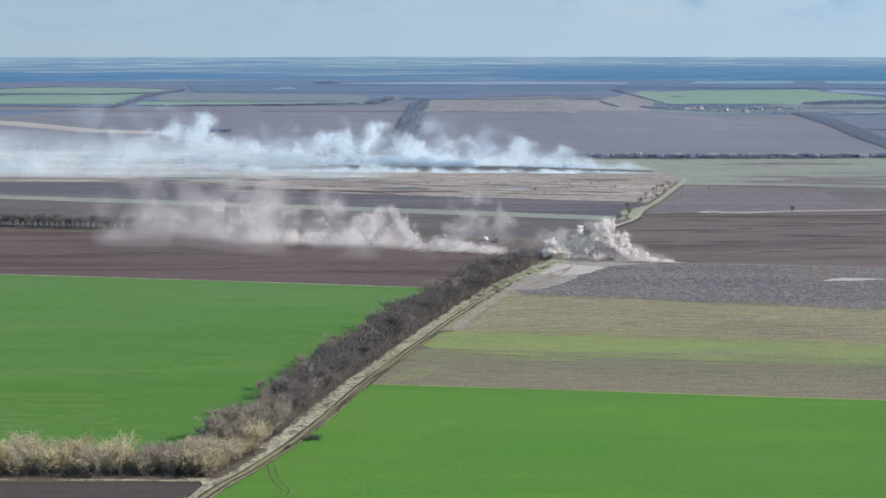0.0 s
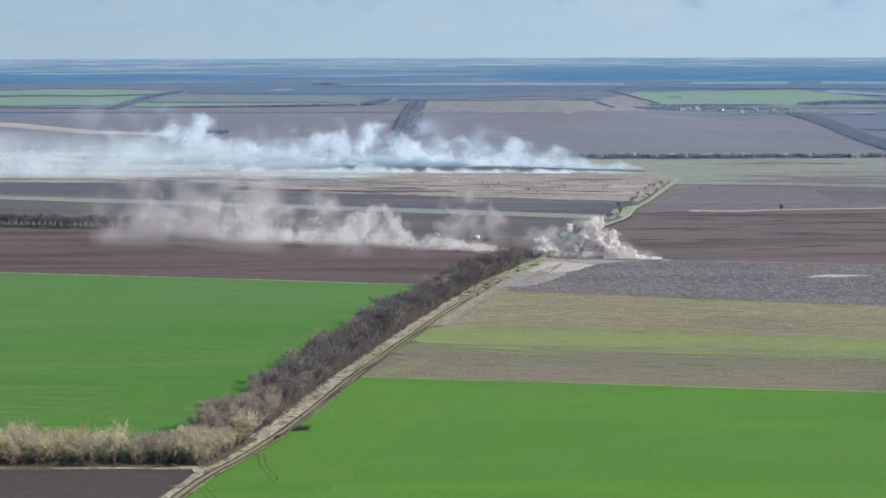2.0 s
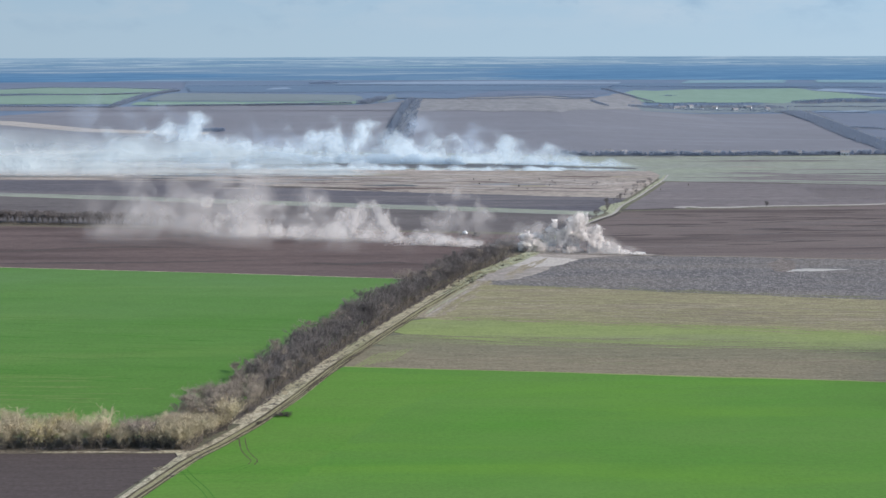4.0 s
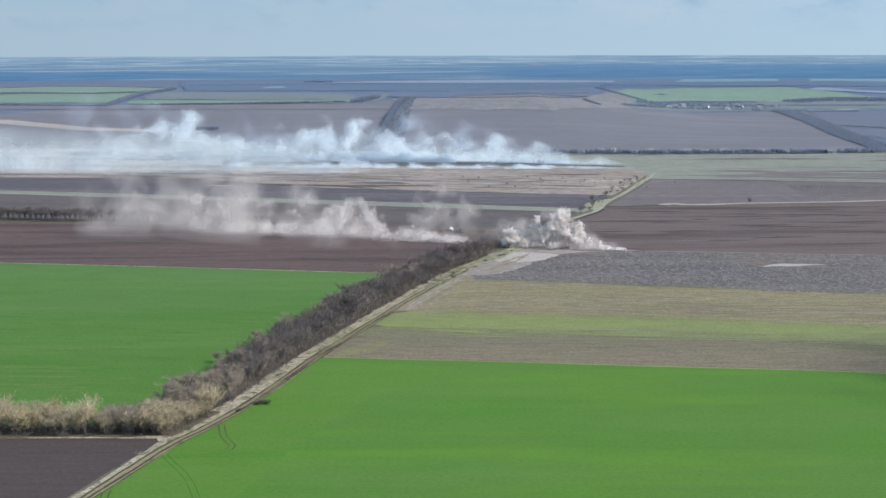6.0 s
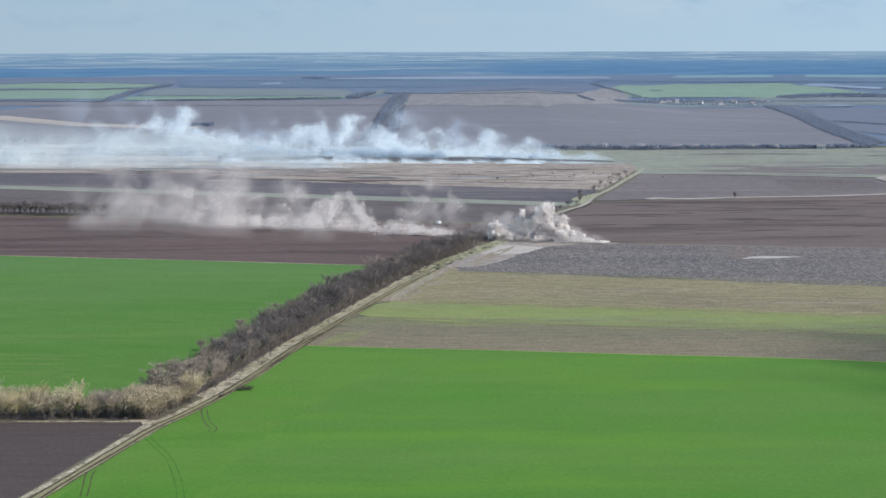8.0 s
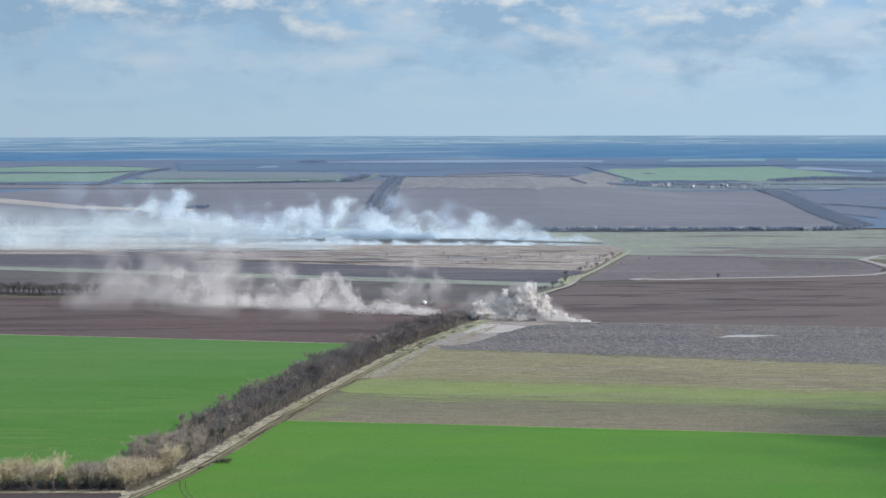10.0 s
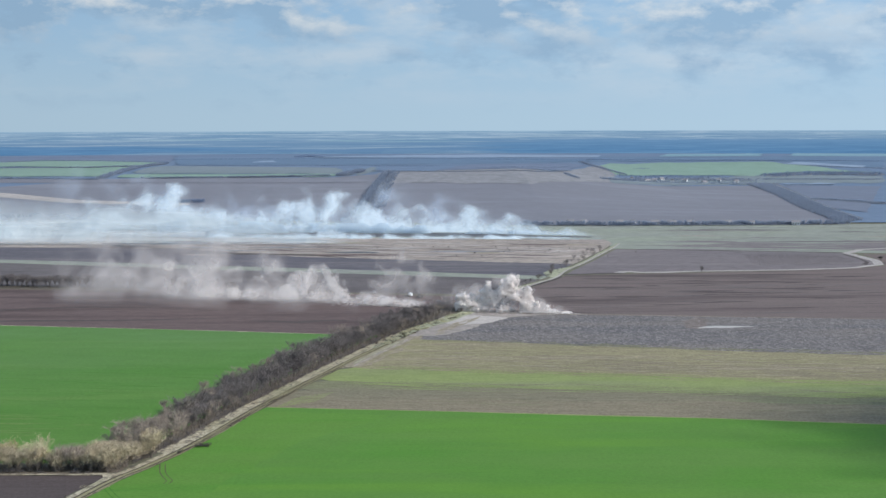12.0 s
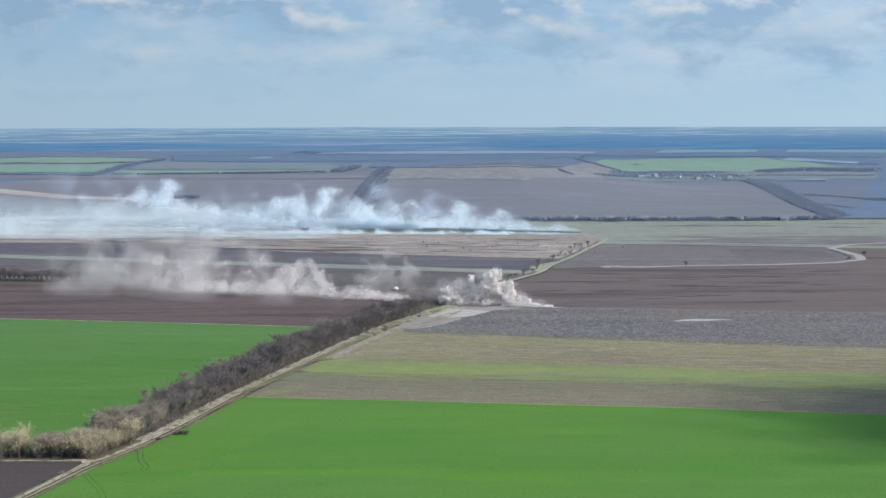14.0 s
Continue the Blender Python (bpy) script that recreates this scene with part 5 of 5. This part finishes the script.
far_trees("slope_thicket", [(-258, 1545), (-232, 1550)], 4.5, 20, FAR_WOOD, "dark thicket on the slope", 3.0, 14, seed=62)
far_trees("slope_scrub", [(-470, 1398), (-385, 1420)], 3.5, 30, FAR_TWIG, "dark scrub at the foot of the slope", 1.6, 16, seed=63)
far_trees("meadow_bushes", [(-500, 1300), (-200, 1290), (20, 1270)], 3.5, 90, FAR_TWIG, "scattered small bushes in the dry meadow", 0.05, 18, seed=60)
far_trees("straw_bushes", [(-300, 1130), (-100, 1100), (60, 1070)], 2.0, 70, TWIG, "scattered low bushes in straw grass", 0.04, 20, seed=61)
far_trees("straw_bushes", [(50, 1060), (110, 1050), (165, 1040)], 1.8, 95, TWIG, "low dark bushes in straw grass by the road", 0.2, 24, seed=75)


# dark strips painted under far hedges, so they read as continuous shaded lines
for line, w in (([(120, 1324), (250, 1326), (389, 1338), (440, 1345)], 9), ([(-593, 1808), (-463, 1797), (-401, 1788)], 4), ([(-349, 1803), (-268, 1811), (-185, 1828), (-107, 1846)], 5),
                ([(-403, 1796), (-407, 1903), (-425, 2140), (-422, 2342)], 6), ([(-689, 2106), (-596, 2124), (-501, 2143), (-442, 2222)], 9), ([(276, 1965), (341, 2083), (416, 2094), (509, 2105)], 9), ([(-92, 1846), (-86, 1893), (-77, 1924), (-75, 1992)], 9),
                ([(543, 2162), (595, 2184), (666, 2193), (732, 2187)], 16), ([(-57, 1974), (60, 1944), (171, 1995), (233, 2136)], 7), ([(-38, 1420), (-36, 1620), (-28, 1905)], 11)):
    tagged(strip("hedge_floor", line, -w, w, 0.7, FAR_FLOOR, wobble=w * 0.3, seed=int(w) + 90), "painted dark strip under a far hedge", kind="structure")


def house(x, y, turn, w, d, h):
    root = tagged(new("village_house"), "small whitewashed village house with a grey gable roof", "house", "village houses")
    bm = bmesh.new()
    bmesh.ops.create_cube(bm, size=1.0, matrix=Matrix.Translation((0, 0, h / 2 - 0.2)) @ Matrix.Diagonal((w, d, h + 0.4, 1)))
    part("wall", bm, PLASTER, root)
    v = [(-w / 2 - 0.4, -d / 2 - 0.4, h), (w / 2 + 0.4, -d / 2 - 0.4, h), (w / 2 + 0.4, d / 2 + 0.4, h), (-w / 2 - 0.4, d / 2 + 0.4, h), (-w / 2 - 0.2, 0, h + 2.2), (w / 2 + 0.2, 0, h + 2.2)]
    roof = part("roof", mesh_from("roof", v, [(0, 1, 5, 4), (2, 3, 4, 5), (0, 4, 3), (1, 2, 5), (3, 2, 1, 0)], ROOF), None, root)
    for k, (px, wide, low, high, kind, mat) in enumerate(((-0.3, 1.0, 0.9, 1.9, "window", SCRAP), (0.3, 1.0, 0.9, 1.9, "window", SCRAP), (0.0, 0.9, 0.0, 2.0, "door", BARK))):
        bm = bmesh.new()
        bmesh.ops.create_cube(bm, size=1.0, matrix=Matrix.Translation((px * w, -d / 2 - 0.03, (low + high) / 2)) @ Matrix.Diagonal((wide, 0.14, high - low, 1)))
        part(kind, bm, mat, root)
    bm = bmesh.new()
    bmesh.ops.create_cube(bm, size=1.0, matrix=Matrix.Translation((w * 0.2, 0.5, h + 2.2)) @ Matrix.Diagonal((0.6, 0.6, 1.6, 1)))
    part("chimney", bm, ROOF, roof)
    root.matrix_basis = pose(x, y, ground_z(y, x), 0, 0, turn)
    return root


for x, y, turn, w in ((342, 2040, 10, 8), (355, 2059, -8, 7), (381, 2058, 80, 8), (321, 2057, 80, 7), (426, 2043, 15, 7), (454, 2081, -20, 6), (368, 2076, 20, 6), (401, 2066, -30, 7), (478, 2070, 5, 6)):
    house(x, y, turn, w, 6, 2.4)
house_rng = random.Random(8)
for x in (168, 182, 214, 229, 252, 266, 287, 322, 341, 384):
    house(x + house_rng.uniform(-3, 3), 1331 + house_rng.uniform(-3, 4), house_rng.uniform(-25, 25), house_rng.uniform(5, 8), 5, 2.6)

# ---------------------------------------------------------------- smoke and dust


class Lattice:
    """Smooth value noise on arrays of points."""

    def __init__(self, seed):
        self.v = np.random.RandomState(seed).rand(32, 32, 32)

    def at(self, p):
        i = np.floor(p).astype(int)
        f = p - i
        f = f * f * (3 - 2 * f)
        out = 0
        for a in (0, 1):
            for b in (0, 1):
                for c in (0, 1):
                    w = (f[:, 0] if a else 1 - f[:, 0]) * (f[:, 1] if b else 1 - f[:, 1]) * (f[:, 2] if c else 1 - f[:, 2])
                    out = out + w * self.v[(i[:, 0] + a) % 32, (i[:, 1] + b) % 32, (i[:, 2] + c) % 32]
        return out

    def billow(self, p, octaves=4):
        total, amp, k = 0, 0.5, 1.0
        for o in range(octaves):
            total = total + amp * self.at(p * k + 7.3 * o)
            amp, k = amp * 0.5, k * 2.03
        return total


def flecks(name, points, size, material, label, category, seed, facing=None):
    """Airborne smoke: very many tiny flecks in one mesh, turned at random or roughly along facing."""
    r = np.random.RandomState(seed)
    n = len(points)
    a, b = r.normal(size=(n, 3)), r.normal(size=(n, 3))
    a /= np.linalg.norm(a, axis=1)[:, None]
    b -= a * (a * b).sum(1)[:, None]
    b /= np.linalg.norm(b, axis=1)[:, None]
    if facing is not None:
        out = facing + 0.5 * r.normal(size=(n, 3))
        out /= np.linalg.norm(out, axis=1)[:, None]
        a = np.cross(out, a)
        a /= np.linalg.norm(a, axis=1)[:, None]
        b = np.cross(out, a)
    s = (size * r.uniform(0.6, 1.4, n))[:, None]
    tri = np.stack([points + a * s * 0.577, points + (-0.5 * a + 0.866 * b) * s * 0.577, points + (-0.5 * a - 0.866 * b) * s * 0.577], 1).reshape(-1, 3)
    me = bpy.data.meshes.new(name)
    me.vertices.add(3 * n)
    me.vertices.foreach_set("co", tri.astype(np.float32).ravel())
    me.loops.add(3 * n)
    me.loops.foreach_set("vertex_index", np.arange(3 * n, dtype=np.int32))
    me.polygons.add(n)
    me.polygons.foreach_set("loop_start", np.arange(0, 3 * n, 3, dtype=np.int32))
    me.update(calc_edges=True)
    me.materials.append(material)
    return tagged(new(name, me), label, category, kind="stuff")


def bank(seed, count, start, end, tops, depth, billow_size, cut, shear=0.8, low=1.6, floor=0.0, edge_width=0.06):
    """Points of a drifting bank from start to end (x, y). tops: (share of the way, height) rows. depth: spread across at both ends.
    It is torn into billows, leans with the wind as it rises, and thins upwards (the more, the greater low)."""
    r, lat = np.random.RandomState(seed), Lattice(seed)
    got, need = [], count
    while need > 0:
        n = 3 * count
        u = r.rand(n)
        top = np.interp(u, [t[0] for t in tops], [t[1] for t in tops])
        v = r.rand(n) ** low
        z = top * v
        x = start[0] + (end[0] - start[0]) * u - shear * z
        y = start[1] + (end[1] - start[1]) * u + r.normal(0, 0.5, n) * (depth[0] + (depth[1] - depth[0]) * u)
        q = np.stack([x + shear * z * 0.5, y, z * 1.3], 1) / billow_size
        warp = np.stack([lat.at(q * 1.7 + 3), lat.at(q * 1.7 + 11), lat.at(q * 1.7 + 23)], 1) - 0.5
        d = lat.billow(q + 0.9 * warp)
        p = np.stack([x, y, floor + z], 1)[r.rand(n) < np.clip((d - cut - 0.14 * v) / edge_width, 0.0, 1.0)]
        got.append(p[:need])
        need -= len(p)
    p = np.concatenate(got)
    p[:, 2] += np.interp(p[:, 1], [k[0] for k in KNOTS], [k[1] for k in KNOTS]) + 0.2
    return p


def cauliflower(seed, count, lobes, curl=3.0):
    """Points of dense rising puffs: lobes are (x, y, z, radius), each budding smaller ones, all curled by turbulence."""
    r, lat = np.random.RandomState(seed), Lattice(seed)
    buds = []
    for x, y, z, s in lobes:
        buds.append((x, y, z, s * 0.8))
        for k in range(22):
            d = r.normal(size=3)
            d /= np.linalg.norm(d)
            buds.append((x + d[0] * s * 0.8, y + d[1] * s * 0.8, z + d[2] * s * 0.8, s * r.uniform(0.15, 0.5)))
    weight = np.array([l[3] ** 2 for l in buds], float)
    c = np.array(buds, float)[r.choice(len(buds), count, p=weight / weight.sum())]
    d = r.normal(size=(count, 3))
    d /= np.linalg.norm(d, axis=1)[:, None]
    lump = 0.5 + 1.0 * lat.billow(d * 1.6 + c[:, :3] * 0.31 + 40, 4)
    p = c[:, :3] + d * (c[:, 3] * lump * r.rand(count) ** 0.3)[:, None]
    for k, amp in ((0.16, 1.0), (0.42, 0.5), (1.0, 0.2)):
        q = p * k
        p = p + curl * amp * (np.stack([lat.billow(q + 3, 2), lat.billow(q + 19, 2), lat.billow(q + 37, 2)], 1) - 0.37) * 2
    p[:, 2] = np.abs(p[:, 2] - 0.1) + 0.1
    # facings are tilted towards the sun to brighten the puffs
    return p, d + 1.35 * np.array(SUN)


def wisp_material(name, color, size, cut, climb, soft, most, foot=0.05):
    """Thin smoke: billows torn open by the wind. UV gives the way along and the share of the height."""
    b = Nodes(name)
    tri = b.n.new("ShaderNodeSeparateXYZ")
    b.l.new(b.n.new("ShaderNodeTexCoord").outputs["UV"], tri.inputs[0])
    u, v = tri.outputs[0], tri.outputs[1]

    def calc(op, p, q, clamp=False):
        m = b.n.new("ShaderNodeMath")
        m.operation, m.use_clamp = op, clamp
        b.link(p, m.inputs[0])
        b.link(q, m.inputs[1])
        return m.outputs[0]
    vec = b.mapped((1.1 / size, 0.5 / size, 1.2 / size))
    t = b.n.new("ShaderNodeTexNoise")
    for key, val in (("Scale", 1.0), ("Detail", 5.0), ("Roughness", 0.50), ("Distortion", 0.25)):
        t.inputs[key].default_value = val
    b.l.new(vec, t.inputs["Vector"])
    big = b.noise(b.mapped((0.40 / size, 0.4 / size, 0.10 / size), 0, (4, 9, 2)), 1.0, 2.0, 0.5)
    body = calc("ADD", calc("MULTIPLY", t.outputs["Fac"], 0.6), calc("MULTIPLY", big, 0.4))
    lack = calc("ADD", calc("MULTIPLY", calc("POWER", v, 0.8), climb), cut)
    dense = b.ramp(calc("DIVIDE", calc("SUBTRACT", body, lack), soft), ((0.0, 0.0), (0.25, 0.10), (0.6, 0.6), (1.0, 1.0)))
    ends = b.ramp(u, ((0.0, 0.0), (0.10, 1.0), (0.86, 1.0), (1.0, 0.0)))
    crown = b.ramp(v, ((0.0, 0.02 / foot * 0.5), (foot, 1.0), (0.75, 1.0), (1.0, 0.0)))
    alpha = calc("MULTIPLY", calc("MULTIPLY", dense, ends), calc("MULTIPLY", crown, most), True)
    tone = b.mix(t.outputs["Fac"], shade(color, 0.86), tuple(min(0.97, k * 1.06) for k in color))
    d, e, m = b.n.new("ShaderNodeBsdfDiffuse"), b.n.new("ShaderNodeBsdfTransparent"), b.n.new("ShaderNodeMixShader")
    b.l.new(tone, d.inputs["Color"])
    # fixed shading normal, tilted up to the sun to brighten the sheets
    lit_normal = b.n.new("ShaderNodeCombineXYZ")
    for k, val in enumerate((0.25, -0.55, 0.80)):
        lit_normal.inputs[k].default_value = val
    relief = b.n.new("ShaderNodeBump")
    relief.inputs["Strength"].default_value, relief.inputs["Distance"].default_value = 0.8, 0.55 * size
    b.l.new(body, relief.inputs["Height"])
    b.l.new(lit_normal.outputs[0], relief.inputs["Normal"])
    b.l.new(relief.outputs[0], d.inputs["Normal"])
    b.l.new(alpha, m.inputs[0])
    b.l.new(e.outputs[0], m.inputs[1])
    b.l.new(d.outputs[0], m.inputs[2])
    b.l.new(m.outputs[0], b.out.inputs[0])
    return b.mat


def billow_sheets(name, line, tops, offsets, fold, shear, material, label, category, seed):
    """Drifting smoke in folded layers along line (x, y), one behind the other, leaned back to face the sun and aside
    with the wind.
    """
    span = [0.0]
    for (x0, y0), (x1, y1) in zip(line, line[1:]):
        span.append(span[-1] + math.hypot(x1 - x0, y1 - y0))
    nu, nv = int(span[-1] / 5), 12
    for k, off in enumerate(offsets):
        verts, uvs = [], []
        for i in range(nu + 1):
            u = i / nu
            x = float(np.interp(u * span[-1], span, [p[0] for p in line]))
            y = float(np.interp(u * span[-1], span, [p[1] for p in line])) + off
            top = float(np.interp(u, [t[0] for t in tops], [t[1] for t in tops]))
            for j in range(nv + 1):
                v = j / nv
                z = top * v
                way = 0.6 * fold * (noise.noise((x * 0.012, z * 0.02, seed + 3 * k)) + 0.3 * noise.noise((x * 0.04, z * 0.05, seed + 3 * k + 9)))
                py = y + way * min(1.0, 0.3 + v) + 0.95 * z
                verts.append((x - shear * z, py, ground_z(py, x) + 0.2 + z))
                uvs.append((u, v))
        faces = [(p, p + nv + 1, p + nv + 2, p + 1) for i in range(nu) for p in range(i * (nv + 1), i * (nv + 1) + nv)]
        me = mesh_from(name, verts, faces, material)
        layer = me.uv_layers.new(name="UVMap")
        for loop in me.loops:
            layer.data[loop.index].uv = uvs[loop.vertex_index]
        for f in me.polygons:
            f.use_smooth = True
        tagged(new(name, me), label, category, kind="stuff")


FIRE_WISP = wisp_material("fire_smoke_wisps", (0.52, 0.62, 0.70), 22.0, 0.315, 0.245, 0.19, 0.66)
HIGH_WISP = wisp_material("high_smoke_wisps", (0.44, 0.54, 0.67), 34.0, 0.335, 0.20, 0.26, 0.50)
HAZE_WISP = wisp_material("smoke_haze_wisps", (0.435, 0.502, 0.540), 110.0, 0.07, 0.32, 0.36, 0.84, 0.3)
DUST_WISP = wisp_material("dust_wisps", (0.50, 0.475, 0.47), 14.0, 0.335, 0.22, 0.14, 0.80, 0.12)
THIN_DUST = wisp_material("thin_dust_wisps", (0.42, 0.40, 0.40), 22.0, 0.335, 0.20, 0.22, 0.55, 0.25)

core = np.concatenate([
    bank(1, 90000, (150, 1226), (-130, 1268), ((0, 0.8), (0.15, 3), (0.3, 6), (0.45, 8), (0.6, 9), (1, 8)), (3, 10), 22, 0.40, 0.7, 1.6, edge_width=0.03),
    bank(3, 60000, (-100, 1258), (-300, 1282), ((0, 8), (0.4, 12), (0.6, 8), (1, 6)), (10, 22), 26, 0.40, 0.8, 1.6, edge_width=0.03),
])
flecks("grass_fire_smoke", core, 0.34, SMOKE, "dense blue-white smoke along a grass fire line", "smoke", 71)
billow_sheets("smoke_plume", [(184, 1204), (60, 1244), (-20, 1256), (-130, 1266), (-330, 1295)], ((0, 2), (0.1, 14), (0.2, 27), (0.35, 38), (0.45, 44), (0.55, 38), (0.66, 30), (0.76, 56), (0.84, 36), (1, 26)), (-6, 6, 20), 9, 0.5, FIRE_WISP, "billowing blue-white smoke of a grass fire", "smoke", 81)
billow_sheets("smoke_plume", [(184, 1178), (60, 1186), (-60, 1196), (-200, 1206)], ((0, 1), (0.3, 5), (0.7, 9), (1, 13)), (0, -14), 5, 0.5, FIRE_WISP, "low white smoke creeping along the fire front", "smoke", 83)
billow_sheets("smoke_veil", [(150, 1250), (-60, 1275), (-330, 1310)], ((0, 14), (0.3, 56), (0.6, 70), (1, 60)), (10,), 14, 0.9, HIGH_WISP, "thin high veil of blue grass-fire smoke", "smoke", 85)
billow_sheets("smoke_haze", [(-70, 1196), (-200, 1205), (-640, 1225)], ((0, 10), (0.3, 26), (1, 46)), (0, 60), 16, 0.3, HAZE_WISP, "low milky smoke lying over the meadow", "smoke", 88)
billow_sheets("smoke_haze", [(-20, 1120), (-200, 1118), (-640, 1125)], ((0, 6), (0.3, 16), (1, 30)), (0,), 10, 0.3, HAZE_WISP, "low milky smoke lying over straw grass", "smoke", 89)
dust = np.concatenate([
    bank(5, 15000, (30, 706), (-20, 724), ((0, 1.5), (0.25, 3), (0.6, 7), (1, 3)), (3, 7), 9, 0.43, 0.9, 1.5, edge_width=0.03),
])
flecks("dust_cloud", dust, 0.22, DUST, "grey dust cloud drifting low over ploughed soil", "dust", 72)
billow_sheets("dust_plume", [(44, 702), (-20, 722), (-130, 752)], ((0, 6), (0.2, 12), (0.42, 30), (0.6, 28), (0.8, 32), (1, 26)), (-3, 6), 5, 0.5, DUST_WISP, "billowing grey-brown dust drifting off the road", "dust", 91)
billow_sheets("dust_veil", [(0, 722), (-100, 748), (-196, 776)], ((0, 18), (0.4, 38), (0.8, 42), (1, 30)), (-50, -20, 12), 7, 0.3, THIN_DUST, "thin drifting veil of grey dust", "dust", 94)
LOBES = [(53, 690, 3, 4.2), (51.5, 690, 8, 3.0), (57, 690, 5.5, 3.8), (63, 689, 4, 4.6), (64, 690, 10.5, 2.8), (65, 689.5, 13, 1.7), (66, 689, 15.5, 1.1), (70, 688, 7, 4.6), (75, 688, 12.5, 4.2), (79, 687, 16.5, 3.0),
         (80, 687, 9.5, 4.6), (85.5, 686, 11.5, 3.0), (86, 686, 5, 4.2), (92, 685, 3, 3.0), (97, 684, 1.4, 2.2), (60, 689, 1.5, 3.6), (74, 687, 2, 4.6)]
tail = bank(18, 9000, (82, 686), (110, 681), ((0, 7.0), (0.4, 3.0), (1, 0.15)), (5, 3), 5, 0.30, 0.0, 1.6, edge_width=0.20)
puffs, sun_tilted = cauliflower(8, 150000, LOBES)
flecks("blast_smoke", np.concatenate([puffs, tail]), 0.26, PUFF, "billowing pale smoke of a ground blast", "smoke", 73, np.concatenate([sun_tilted, np.tile((0.4, -0.5, 0.75), (len(tail), 1))]))
fringe = cauliflower(28, 12000, [(x, y, z, s * 1.25) for x, y, z, s in LOBES], 3.5)[0]
BLAST_VEIL = wisp_material("grey_blast_veil", (0.37, 0.352, 0.352), 10.0, 0.355, 0.19, 0.18, 0.58, 0.35)
billow_sheets("dust_puff", [(76, 702), (44, 716), (-6, 732)], ((0, 6), (0.3, 26), (0.55, 38), (0.75, 30), (1, 6)), (0, 8), 4, 0.3, BLAST_VEIL, "torn grey dust beside the blast", "dust", 97)
PUFF_WISP = wisp_material("blast_smoke_wisps", (0.52, 0.485, 0.47), 9.0, 0.36, 0.16, 0.20, 0.55, 0.10)
billow_sheets("smoke_plume", [(112, 681), (80, 684), (48, 690)], ((0, 2), (0.3, 10), (0.5, 24), (0.8, 18), (1, 12)), (-4,), 3, 0.2, PUFF_WISP, "soft pale smoke round the blast", "smoke", 99)
flecks("blast_haze", fringe, 0.22, DUST, "torn grey haze beside the blast", "smoke", 74)
dark = bank(10, 20000, (52, 694), (34, 712), ((0, 5), (0.5, 9), (1, 5)), (5, 6), 6, 0.42, 0.4, 1.0, edge_width=0.14)
flecks("earth_haze", dark, 0.22, DARK_DUST, "dark haze of thrown earth near the trees", "dust", 76)

# a cloud to the side of the view, whose shade falls on the wheat
centre = Vector((282, 382, 0)) + SUN * (800 / SUN.z)
r = np.random.RandomState(5)
vap = r.normal(size=(14000, 3)) * np.array((36, 28, 14)) + np.array(centre)
flecks("cloud", vap, 7.0, VAPOUR, "small white cumulus cloud", "cloud", 75)


# ---------------------------------------------------------------- small things by the far field edge


def lumpy(name, radius, squash, material, parent, seed):
    """A rounded, uneven body resting on the ground."""
    bm = bmesh.new()
    bmesh.ops.create_icosphere(bm, subdivisions=3, radius=radius)
    for v in bm.verts:
        v.co *= 1 + 0.18 * noise.noise(v.co * (1.2 / radius) + Vector((seed, 0, 0)))
        v.co.z = v.co.z * squash + radius * squash * 0.85
    return part(name, bm, material, parent)


# unidentified small objects along the field edge, given the shape of bales
for k, (x, y, m, label) in enumerate(((1, 768, ROOF, "small grey object with dark soil, built as a bale"), (22.4, 758, PLASTER, "small white rounded object, built as a wrapped bale"), (28.6, 752.5, SCRAP, "small dark object, built as a heap"))):
    bale = tagged(new("bale"), label, "bale", "bales at the field edge")
    lumpy("wrap", 1.5, 0.8, m, bale, k)
    lumpy("spill", 1.9, 0.28, SCRAP, bale, k + 7).location.x = -1.4
    bale.matrix_basis = pose(x, y, 0.02, 0, 0, 25 * k)



def stake_row(x0, y0, x1, y1, count, seed):
    """A row of young saplings tied to pale stakes, with their tubes."""
    rng = random.Random(seed)
    verts, faces = [], []
    for i in range(count):
        u = (i + rng.uniform(-0.2, 0.2)) / count
        x, y = x0 + (x1 - x0) * u, y0 + (y1 - y0) * u
        foot = Vector((x, y, -0.1))
        top = foot + Vector((rng.uniform(-0.2, 0.2), rng.uniform(-0.2, 0.2), rng.uniform(1.2, 1.9)))
        limb(verts, faces, foot, top, 0.11, 0.07, 4)
        for k in range(4):
            q = foot.lerp(top, rng.uniform(0.6, 1.0))
            sliver(verts, faces, q, q + Vector((rng.uniform(-0.7, 0.7), rng.uniform(-0.7, 0.7), rng.uniform(0.3, 0.8))), 0.07, rng)
    return tagged(new("sapling_rows", mesh_from("sapling_rows", verts, faces, TWIG)), "rows of grey staked saplings in tilled soil", "saplings", kind="stuff")


for k in range(8):
    stake_row(262 + k, 938 + 10 * k, 338, 940 + 9 * k, 52, 80 + k)
dark_bush = tree_thing("field_bush", bare_tree(405, 4.0, 3.6, 5, 260, SCRAP, SCRAP, 0.10, (0.05, 0.15)), "dark dense bush beside the dusty path", "", "bush")
dark_bush.matrix_basis = pose(362, 975, 0)
